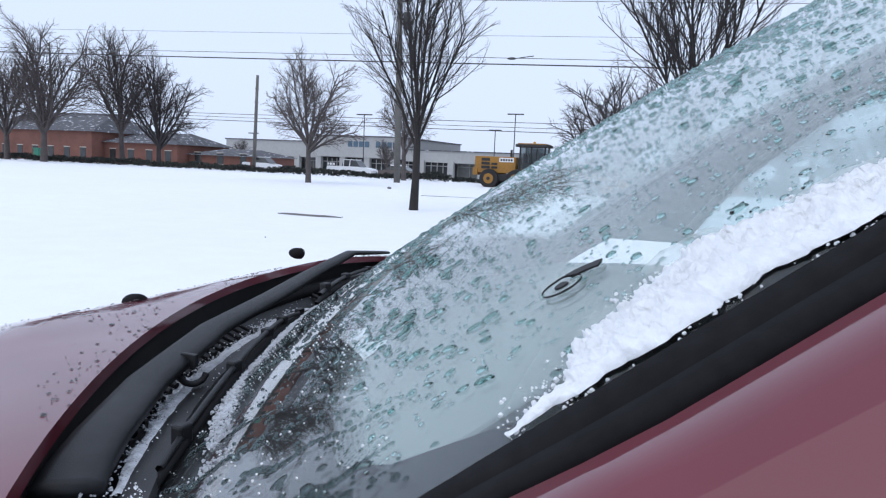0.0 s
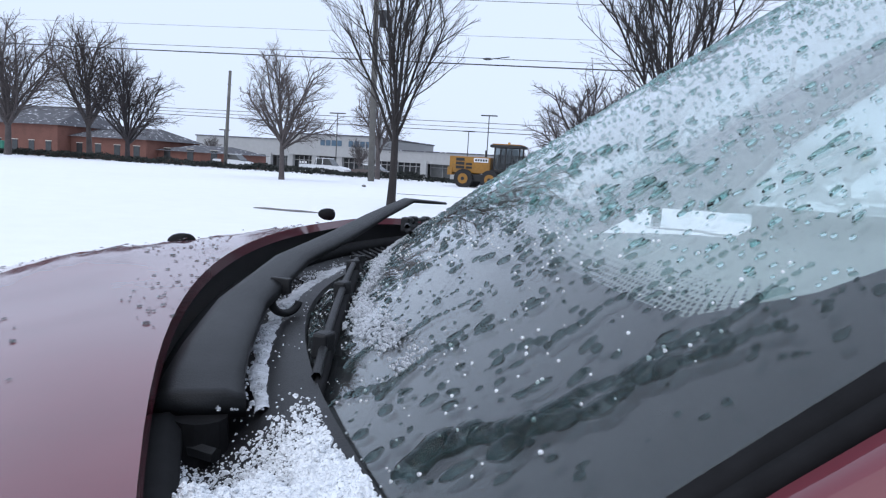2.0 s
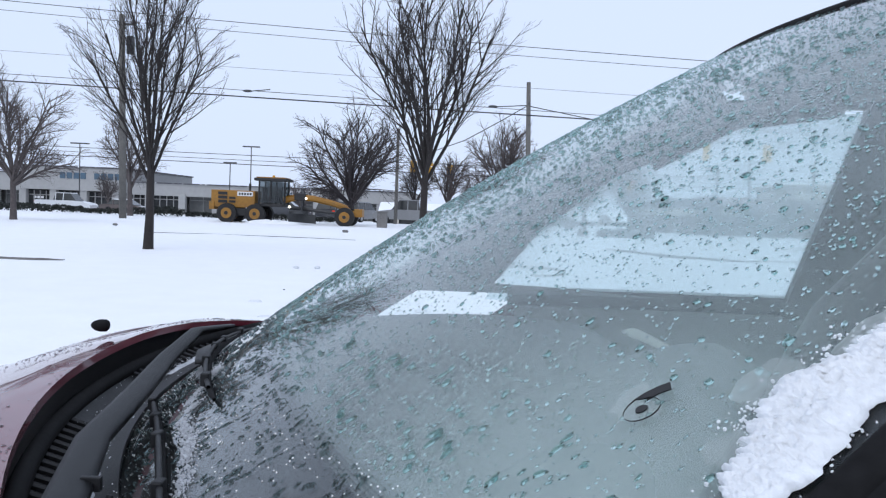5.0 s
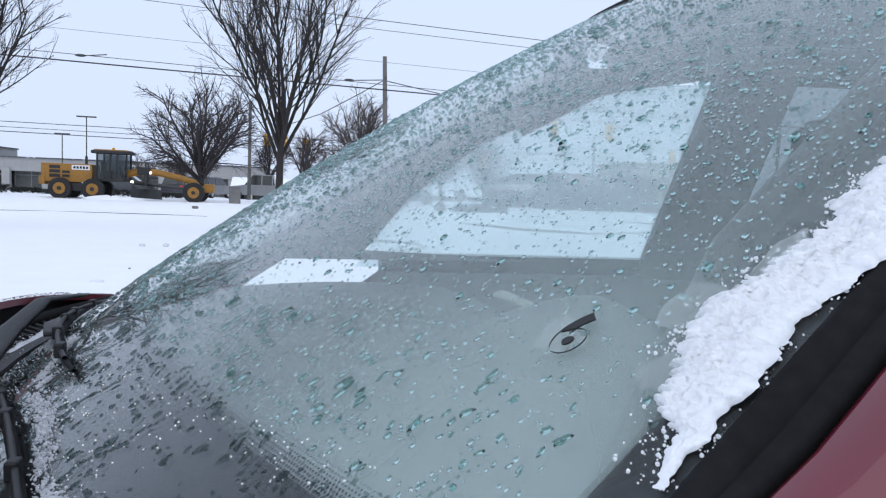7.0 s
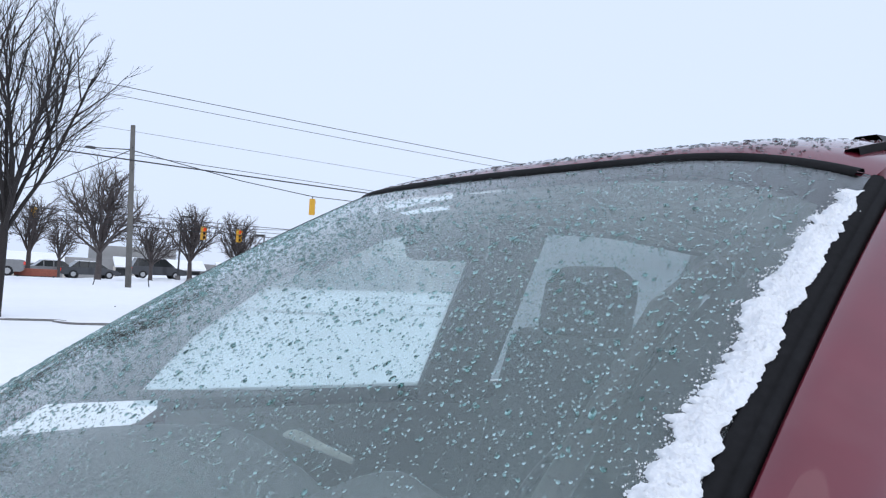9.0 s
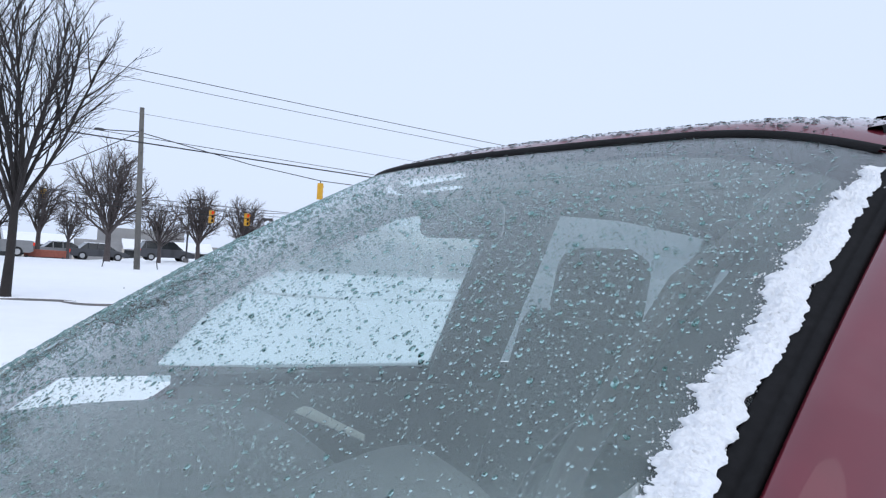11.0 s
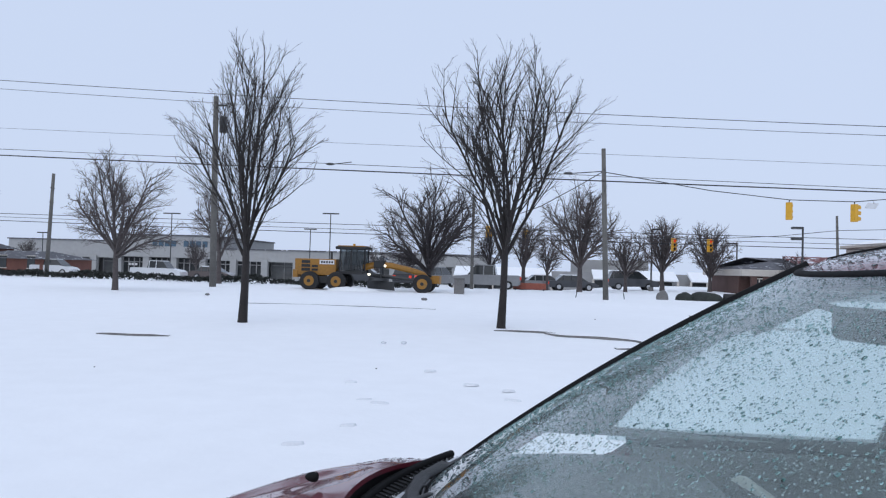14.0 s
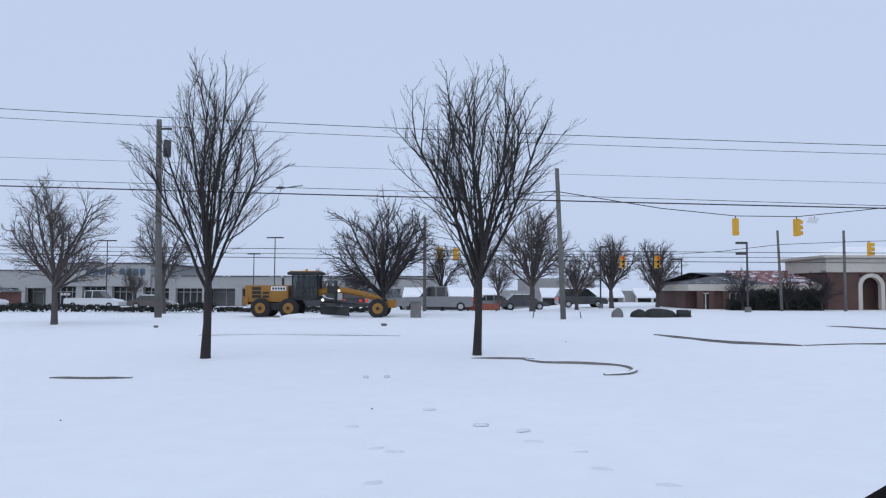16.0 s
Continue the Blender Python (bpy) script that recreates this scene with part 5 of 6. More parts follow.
# ---------------------------------------------------------------- the road grader
def build_grader():
    g = thing("motor_grader", "yellow six-wheeled motor grader clearing snow from the road", "road grader", (-8.9, 41.0, -0.05))

    def bx(name, lo, hi, mat, parent=g, bevel=0.03, label=""):
        return part(name, boxes((lo, hi), bevel=bevel), mat, parent, label)
    engine = bx("engine_cover", (-3.95, -0.75, 0.85), (-1.55, 0.75, 1.78), YELLOW, label="yellow engine cover")
    bx("counterweight", (-4.05, -0.8, 0.7), (-3.75, 0.8, 1.15), YELLOW)
    for k in range(3):
        bx("grille", (-3.55, -0.775, 1.52 - 0.22 * k), (-3.05, -0.75, 1.68 - 0.22 * k), BLACK, engine, 0.0)
    for k in range(2):
        bx("grille", (-2.95, -0.775, 1.3 - 0.2 * k), (-2.6, -0.75, 1.42 - 0.2 * k), BLACK, engine, 0.0)
    bx("side_panel", (-2.5, -0.775, 1.48), (-1.65, -0.755, 1.72), SIGN_WHITE, engine, 0.0, "white panel")
    for k in range(5):
        bx("panel_bar", (-2.42 + 0.15 * k, -0.785, 1.54), (-2.32 + 0.15 * k, -0.776, 1.66), BLACK, engine, 0.0)
    part("exhaust", rod((-2.1, 0.3, 1.75), (-2.1, 0.3, 2.2), 0.07), STEEL, g)
    # cab
    cab = bx("cab_floor", (-1.6, -0.72, 0.95), (0.0, 0.72, 1.12), BLACK, label="dark cab base")
    for x, y in ((-1.35, -0.66), (-1.35, 0.66), (-0.7, -0.68), (-0.7, 0.68), (0.05, -0.5), (0.05, 0.5)):
        part("cab_post", rod((x, y, 1.05), (x * 0.98, y, 2.38), 0.05, sides=8), BLACK, cab)
    bx("cab_roof", (-1.6, -0.8, 2.36), (0.22, 0.8, 2.52), BLACK, cab, 0.04)
    bx("roof_top", (-1.5, -0.72, 2.5), (0.1, 0.72, 2.58), YELLOW, cab, 0.03)
    for lo, hi in (((-1.3, -0.67, 1.15), (-0.75, -0.655, 2.34)), ((-0.65, -0.67, 1.15), (0.0, -0.655, 2.34)), ((-1.3, 0.655, 1.15), (0.0, 0.67, 2.34))):
        bx("cab_pane", lo, hi, DARK_GLASS, cab, 0.0).visible_shadow = False
    bx("seat", (-1.2, -0.28, 1.12), (-0.7, 0.28, 1.5), FABRIC, cab, 0.05)
    bx("seat_back", (-1.25, -0.28, 1.45), (-1.08, 0.28, 2.0), FABRIC, cab, 0.05)
    part("control_column", rod((-0.25, 0, 1.1), (-0.38, 0, 1.75), 0.07), BLACK, cab)
    # long front frame
    tb = Tubes()
    tb.add([Vector(p) for p in ((-0.1, 0, 1.35), (0.7, 0, 1.55), (1.5, 0, 1.5), (2.6, 0, 1.28), (3.35, 0, 1.05), (3.6, 0, 0.72))], [0.2, 0.19, 0.18, 0.17, 0.17, 0.2], 8)
    tb.link("front_frame", YELLOW, g, "yellow goose-neck frame", False)
    for y in (-0.28, 0.28):
        part("lift_ram", rod((0.95, y, 0.75), (0.95, y * 1.1, 2.05), 0.055, sides=8), STEEL, g)
    bx("saddle", (0.55, -0.4, 1.35), (1.15, 0.4, 1.75), BLACK)
    tb = Tubes()
    tb.add([Vector(p) for p in ((0.2, 0, 0.95), (1.4, 0, 0.85), (2.9, 0, 0.7))], [0.13, 0.12, 0.1], 6)
    tb.link("drawbar", STEEL, g, "", False)
    part("turntable", rod((0.75, 0, 0.62), (0.75, 0, 0.78), 0.55, sides=28), STEEL, g)
    m = Matrix.Translation((0.9, 0, 0.36)) @ Matrix.Rotation(radians(38), 4, "Z")
    bm = bmesh.new()
    for k in range(8):
        a0, a1 = -0.6 + 1.2 * k / 8, -0.6 + 1.2 * (k + 1) / 8
        box(bm, (-0.34 * math.cos((a0 + a1) / 2) + 0.30, -1.7, 0.42 * math.sin(a0)), (-0.34 * math.cos((a0 + a1) / 2) + 0.33, 1.7, 0.42 * math.sin(a1) + 0.01), 0, m)
    part("blade", bm, STEEL, g, "curved steel blade")
    bx("front_axle", (3.3, -0.85, 0.45), (3.6, 0.85, 0.62), BLACK)
    bx("front_plate", (3.9, -0.5, 0.55), (4.35, 0.5, 1.0), YELLOW)
    part("front_neck", rod((3.5, 0, 0.75), (4.0, 0, 0.78), 0.13), YELLOW, g)
    for s in (-1, 1):
        bx("tandem_case", (-3.3, s * 0.72 - 0.1, 0.4), (-1.2, s * 0.72 + 0.1, 0.8), BLACK)
        for x in (-3.0, -1.45, 3.45):
            y = s * 0.92
            w = part("wheel", rod((x, y - 0.17, 0.53), (x, y + 0.17, 0.53), 0.53, sides=30), TYRE, g)
            part("rim", rod((x, y + s * 0.16, 0.53), (x, y + s * 0.19, 0.53), 0.29, sides=22), YELLOW, w, "yellow rim")
            part("hub", rod((x, y + s * 0.18, 0.53), (x, y + s * 0.23, 0.53), 0.1, sides=12), BLACK, w)
    for x, y, z in ((0.32, -0.6, 0.98), (1.15, -0.3, 1.48)):
        part("work_lamp", rod((x, y, z), (x + 0.06, y - 0.05, z), 0.06, sides=12), HEADLAMP, g, "lit work lamp")
    part("beacon", rod((-0.7, 0, 2.58), (-0.7, 0, 2.7), 0.07, sides=10), SIGNAL, cab)
    heap = Tubes()
    rng = random.Random(4)
    v, f = grid(lambda a, b: Vector((-10.9 + 3.2 * a, 39.2 + 1.2 * b, -0.06 + 0.34 * math.sin(math.pi * a) ** 0.6 * math.sin(math.pi * b) * (0.75 + 0.35 * noise.noise(Vector((a * 9, b * 4, 1)))))), 40, 14)
    tagged(link_mesh("snow_heap", v, f, SNOW, smooth=True), "low heap of ploughed snow beside the grader", "snow heap")


build_grader()


# ---------------------------------------------------------------- hedges, bushes and roadside things
def build_leaf_mass(name, label, category, count, place_fn, size, mat, seed, kind=""):
    rng = random.Random(seed)
    v, f = [], []
    for _ in range(count):
        c = place_fn(rng)
        a = Vector((rng.gauss(0, 1), rng.gauss(0, 1), rng.gauss(0, 1))).normalized() * size * rng.uniform(0.5, 1.2)
        b = a.cross(Vector((rng.gauss(0, 1), rng.gauss(0, 1), rng.gauss(0, 1)))).normalized() * size * rng.uniform(0.25, 0.6)
        o = len(v)
        v += [c - a, c + b, c + a, c - b]
        f.append((o, o + 1, o + 2, o + 3))
    return tagged(link_mesh(name, v, f, mat), label, category, kind=kind)


def hedge_place(x0, x1, y, h, depth):
    def go(rng):
        x = rng.uniform(x0, x1)
        top = h * (0.75 + 0.4 * noise.noise(Vector((x * 0.7, y, 0))))
        return Vector((x, y + rng.uniform(-depth, depth), ground_z(x, y) + top * rng.random() ** 0.6))
    return go


build_leaf_mass("hedge", "low dark clipped hedge along the far verge, snow at its foot", "hedge", 9000, hedge_place(-60, -17, 47.5, 0.62, 0.6), 0.13, HEDGE, 1, "stuff")
build_leaf_mass("hedge", "sparse low hedge with snow in it along the verge", "hedge", 2600, hedge_place(-17, -7, 48.0, 0.42, 0.5), 0.11, HEDGE, 2, "stuff")
build_leaf_mass("shrub", "dense dark leafless shrub before the brick bank", "shrub", 9000, lambda r: Vector((23.9 + 2.6 * (r.random() - 0.5) * 2, 57.5 + r.uniform(-1, 1), -0.1 + 1.75 * r.random() ** 0.75 * (1 - 0.25 * r.random()))), 0.12, HEDGE, 3)
build_leaf_mass("shrub", "dense dark leafless shrub before the brick bank", "shrub", 3000, lambda r: Vector((20.6 + 1.0 * (r.random() - 0.5) * 2, 57.5 + r.uniform(-0.8, 0.8), -0.1 + 0.9 * r.random())), 0.1, HEDGE, 4)
for x, sd in ((20.3, 31), (26.2, 32), (23.6, 33)):
    build_tree("bushy leafless ornamental tree with seed heads before the bank", (x, 56.5, 0), 3.2 if x != 23.6 else 2.8, 0.5, 13, radians(58), 0.09, sd, BARK_DARK, 3, 0.03, (10, 6, 4), (22, 50), "ornamental trees")


def build_rock(label, x, y, sx, sy, sz, mat, seed):
    bm = bmesh.new()
    bmesh.ops.create_icosphere(bm, subdivisions=3, radius=1)
    for v in bm.verts:
        v.co *= 1 + 0.16 * noise.noise(v.co * 1.7 + Vector((seed, 0, 0)))
        v.co = Vector((v.co.x * sx, v.co.y * sy, max(-0.1, v.co.z * sz)))
    ob = part("shrub_dome" if mat is HEDGE else "boulder", bm, mat, None, "", True)
    ob.location = (x, y, ground_z(x, y))
    tagged(ob, label, "shrub" if mat is HEDGE else "rock")


build_rock("small dark rounded bush in snow", 9.2, 42.2, 0.55, 0.45, 0.42, HEDGE, 1)
build_rock("wide dark rounded bush in snow", 10.3, 42.2, 1.0, 0.6, 0.5, HEDGE, 2)
build_rock("pale boulder half under snow", 7.9, 42.0, 0.36, 0.3, 0.5, CONCRETE, 3)
cab = thing("utility_cabinet", "grey metal utility cabinet beside the road", "cabinet", (-3.38, 40.0, 0))
part("case", boxes(((-0.27, -0.25, -0.1), (0.27, 0.25, 0.82)), bevel=0.02), CONCRETE, cab)
part("lid", boxes(((-0.3, -0.28, 0.82), (0.3, 0.28, 0.88)), bevel=0.01), CONCRETE, cab)
mb = thing("mail_drum", "dark drum lying on a stand in the snow", "drum", (11.6, 42.0, 0))
part("drum", rod((-0.35, 0, 0.22), (0.3, 0, 0.22), 0.2, sides=18), BLACK, mb)
part("stand", boxes(((-0.3, -0.12, 0.0), (0.42, 0.12, 0.06)), ((0.36, -0.03, 0.0), (0.42, 0.03, 0.4))), STEEL, mb)
bar = thing("road_barrier", "faded red road barrier beyond the verge", "barrier", (0.6, 58, -0.25))
part("board", boxes(((-1.3, -0.05, 0.15), (1.3, 0.05, 0.65)), bevel=0.02), ORANGE, bar)
for s in (-1.1, 1.1):
    part("leg", boxes(((s - 0.06, -0.2, 0.0), (s + 0.06, 0.2, 0.2))), STEEL, bar)
binn = thing("wheelie_bin", "green wheeled bin by the brick house", "bin", (-60.6, 52.0, 0))
part("tub", boxes(((-0.35, -0.35, 0.0), (0.35, 0.35, 1.0)), bevel=0.04), GREEN, binn)
part("lid", boxes(((-0.4, -0.4, 1.0), (0.4, 0.4, 1.1)), bevel=0.03), GREEN, binn)
for x, y, lean in ((3.0, 40.5, 12), (5.6, 40.3, -10)):
    mk = thing("marker_stake", "small dark marker stake leaning in the snow", "stake", (x, y, 0), "stakes")
    part("stake", rod((0, 0, -0.05), (0.06 * lean / 10, 0, 0.34), 0.025, sides=6), STEEL, mk)


# ---------------------------------------------------------------- kerbs, footprints and bits on the lot
def build_kerb(label, pts, h=0.06):
    k = thing("kerb", label, "kerb", (0, 0, 0), "lot kerbs", kind="")
    n = 8
    path = []
    for i in range(len(pts) - 1):
        a, b = Vector((*pts[max(i - 1, 0)], 0)), Vector((*pts[i], 0))
        c, d = Vector((*pts[i + 1], 0)), Vector((*pts[min(i + 2, len(pts) - 1)], 0))
        for j in range(n):
            t = j / n
            path.append(0.5 * ((2 * b) + (c - a) * t + (2 * a - 5 * b + 4 * c - d) * t * t + (3 * b - a - 3 * c + d) * t ** 3))
    path.append(Vector((*pts[-1], 0)))
    m = len(path)
    fr = []
    for i in range(m):
        t = (path[min(i + 1, m - 1)] - path[max(i - 1, 0)]).normalized()
        o = Vector((-t.y, t.x, 0))
        fr.append((o, (0, 0, 1)))
    taper = [min(1.0, 0.15 + 3.5 * min(i, m - 1 - i) / m) for i in range(m)]
    v, f = [], []
    h *= 0.7
    sec = [(-0.05, -0.05), (-0.05, 1.0), (0.05, 1.0), (0.05, -0.05)]
    for p, (o, u), w in zip(path, fr, taper):
        v += [tuple(p + o * d + Vector((0, 0, (h * w if z > 0.5 else z)))) for d, z in sec]
    for i in range(m - 1):
        f += [(i * 4 + j, i * 4 + (j + 1) % 4, (i + 1) * 4 + (j + 1) % 4, (i + 1) * 4 + j) for j in range(4)]
    link_mesh("kerb_stone", v, f, CONCRETE, k)
    v, f = [], []
    sec = [(-0.03, -0.004), (-0.02, 0.006), (0.01, 0.010), (0.045, 0.008), (0.054, -0.006)]
    for p, (o, u), w in zip(path, fr, taper):
        v += [tuple(p + o * d + Vector((0, 0, h * w + z))) for d, z in sec]
    for i in range(m - 1):
        f += [(i * 5 + j, i * 5 + j + 1, (i + 1) * 5 + j + 1, (i + 1) * 5 + j) for j in range(4)]
    link_mesh("snow_cap", v, f, SNOW, k, "snow lying on the kerb", True)


build_kerb("low concrete kerb curving out of the snow", [(0.7, 16.6), (1.1, 15.9), (1.9, 15.72), (2.5, 15.2), (2.6, 14.5), (2.35, 13.95), (1.9, 13.83)])
build_kerb("low concrete kerb end showing in the snow", [(-7.8, 12.85), (-7.1, 12.76), (-6.4, 12.9)], 0.035)
build_kerb("long low concrete kerb edge in the snow", [(5.9, 25.9), (6.4, 23.6), (7.2, 21.95), (8.8, 21.2)], 0.08)
build_kerb("long low concrete kerb edge in the snow", [(8.9, 21.25), (11.4, 21.8), (14.5, 22.6)], 0.05)
build_kerb("low concrete kerb edge far over the lot", [(14.9, 32.4), (15.9, 29.9), (17.5, 28.6)], 0.07)
build_kerb("faint low kerb edge in the snow", [(-9.5, 24.4), (-6, 24.6), (-2.8, 24.5)], 0.025)
build_kerb("faint low kerb edge in the snow", [(-0.5, 16.9), (0.4, 16.85), (0.9, 16.75)], 0.03)


def build_print(x, y, turn, size):
    def fn(a, b):
        r, w = a, 2 * math.pi * b
        rim = 0.008 * math.exp(-((r - 0.72) / 0.16) ** 2) - 0.0 * r
        z = 0.0 + rim * (0.8 + 0.5 * noise.noise(Vector((x * 3 + math.cos(w), y + math.sin(w), 0)))) - 0.02 * (r > 0.95)
        return Vector((size * 0.5 * r * (1 + 0.5 * noise.noise(Vector((math.cos(w) * 1.5 + x * 9, math.sin(w) * 1.5, y)))) * math.cos(w), size * 0.22 * r * math.sin(w), z))
    v, f = grid(fn, 8, 22)
    ob = link_mesh("footprint", v, f, TRODDEN, smooth=True)
    ob.matrix_basis = pose(x, y, 0.0, 0, 0, turn)
    tagged(ob, "shallow footprint trodden in the snow", "footprint", "footprints")


for x, y, turn, sz in ((-1.35, 6.24, 20, 0.17), (-1.48, 7.48, 30, 0.17), (-1.3, 7.35, 10, 0.2), (-1.09, 9.85, 15, 0.17), (-0.45, 8.81, 0, 0.2), (0.01, 8.49, 20, 0.16), (0.08, 7.87, -10, 0.2), (0.49, 7.4, 15, 0.17), (0.54, 6.77, -10, 0.2), (0.98, 6.26, -15, 0.2), (-1.9, 8.6, 10, 0.16), (-1.6, 5.5, 25, 0.18)):
    build_print(x, y, turn, sz)


def build_clod(label, x, y, s, mat, seed):
    bm = bmesh.new()
    bmesh.ops.create_icosphere(bm, subdivisions=2, radius=1)
    for v in bm.verts:
        v.co *= 1 + 0.35 * noise.noise(v.co * 1.6 + Vector((seed, 3, 0)))
        v.co = Vector((v.co.x * s, v.co.y * s * 0.7, v.co.z * s * 0.55))
    ob = part("clod", bm, mat, None, "", True)
    ob.location = (x, y, s * 0.3)
    tagged(ob, label, "clod", "bits on the snow")


for k, (x, y, s, m) in enumerate(((-4.08, 31.0, 0.13, CONCRETE), (-2.0, 13.14, 0.055, SLUSH), (-2.35, 13.02, 0.05, SLUSH), (-12.96, 29.06, 0.1, CONCRETE), (-5.33, 8.78, 0.012, BARK), (-1.82, 9.76, 0.014, BARK), (2.3, 22.0, 0.02, BARK))):
    build_clod("small lump of slush on the snow" if m is SLUSH else "small dark bit of debris on the snow", x, y, s, m, k)


# ---------------------------------------------------------------- snow, ice and water on the car
def edge_noise(a, k):
    return noise.noise(Vector((a * k, 0.3 * k, 7.1)))


def strip_edges(u):
    """Outer and inner edge (s) of the snow along the driver's edge of the glass at height u."""
    wide = (0.034 + 0.007 * edge_noise(u, 9)) * (0.12 + 0.88 * smooth_step(0.10, 0.20, u) ** 0.7) * (1 - 0.4 * smooth_step(0.72, 0.93, u))
    out = -1.007 + 0.009 * smooth_step(0.35, 0.15, u) + 0.007 * max(0.0, 0.2 + edge_noise(u, 16)) + 0.010 * smooth_step(0.2, 0.3, u) * max(0, 0.1 + edge_noise(u, 45)) + 0.004 * edge_noise(u, 60) + 0.002 * edge_noise(u, 200)
    return out, out + max(0.0015, wide + (0.005 * edge_noise(u, 30) + 0.004 * edge_noise(u, 83) + 0.005 * edge_noise(u, 171) + 0.005 * edge_noise(u, 390)) * min(1.0, wide / 0.02))


def build_snow_strip():
    """The band of snow left along the driver's edge of the windscreen."""
    def fn(a, b):
        u = 0.09 + 0.845 * a
        lo, hi = strip_edges(u)
        s = lo + (hi - lo) * b
        lump = 0.62 + 0.45 * noise.noise(Vector((u * 26, s * 50, 2))) + 0.28 * noise.noise(Vector((u * 70, s * 110, 5))) + 0.24 * noise.noise(Vector((u * 190, s * 420, 8))) + 0.2 * noise.noise(Vector((u * 420, s * 900, 3)))
        h = min(0.0115, 0.5 * (hi - lo)) * max(0.0, math.sin(math.pi * b)) ** 0.55 * lump * smooth_step(0.0, 0.02, a) * smooth_step(1.0, 0.94, a)
        return on_screen(s, u, 0.0008 + 0.0028 * smooth_step(-0.994, -1.004, s) + max(0.0, h))
    v, f = grid(fn, 1400, 30)
    tagged(link_mesh("snow_strip", v, f, WET_SNOW, smooth=True), "lumpy wet snow along the edge of the windscreen", "snow")
    # crumbs shed beside it
    rng = random.Random(5)
    v, f = [], []
    for _ in range(2600):
        u = rng.uniform(0.09, 0.93)
        lo, hi = strip_edges(u)
        s = hi + abs(rng.gauss(0, 0.006)) if rng.random() < 0.7 else lo + rng.uniform(-0.004, 0.004)
        if s < -1.012 or rng.random() > 0.35 + 0.9 * noise.noise(Vector((u * 30, 3, 1))) + 0.2:
            continue
        lump(v, f, rng, on_screen(s, u, 0.0006), screen_normal(s, u), min(0.0013, 0.0005 * math.exp(rng.gauss(0, 0.5))))
    tagged(link_mesh("snow_crumbs", v, f, WET_SNOW), "crumbs of snow beside the snow strip", "snow", kind="stuff")


def lump(v, f, rng, c, n, r):
    """An uneven grain of snow or ice."""
    t = Vector((rng.gauss(0, 1), rng.gauss(0, 1), rng.gauss(0, 1)))
    a = (t - n * t.dot(n)).normalized()
    b = n.cross(a)
    o = len(v)
    for k in range(5):
        w = 2 * math.pi * k / 5
        v.append(c + (a * math.cos(w) + b * math.sin(w)) * r * rng.uniform(0.75, 1.3))
    for k in range(5):
        w = 2 * math.pi * (k + 0.4) / 5
        v.append(c + (a * math.cos(w) + b * math.sin(w)) * r * rng.uniform(0.5, 1.0) + n * r * rng.uniform(0.6, 1.1))
    v.append(c + n * r * 1.3)
    for k in range(5):
        j = (k + 1) % 5
        f.append((o + k, o + j, o + 5 + j, o + 5 + k))
        f.append((o + 5 + k, o + 5 + j, o + 10))


build_snow_strip()


def build_ice_patch(label, c, w, h, seed):
    def fn(a, b):
        t = 2 * math.pi * b
        r = a * (1 + 0.4 * noise.noise(Vector((math.cos(t) * 1.5 + seed, math.sin(t) * 1.5, 0))))
        s, u = c[0] + w * r * math.cos(t), c[1] + h * r * math.sin(t)
        lift = 0.0015 + 0.004 * max(0, 1 - a * a) * (0.5 + 0.8 * abs(noise.noise(Vector((s * 90, u * 70, seed)))))
        return on_screen(min(0.99, max(-0.995, s)), u, lift if a < 0.98 else 0.0008)
    v, f = grid(fn, 14, 44)
    tagged(link_mesh("ice_patch", v, f, CLEAR_FILM, smooth=True), label, "ice", "ice patches")


for k in range(1, 4):
    u = 0.11 + 0.052 * k
    build_ice_patch("half-melted ice beside the snow", (strip_edges(u)[1] + 0.004, u), 0.005 + 0.004 * (k % 3), 0.010 + 0.006 * (k % 4), k + 1)


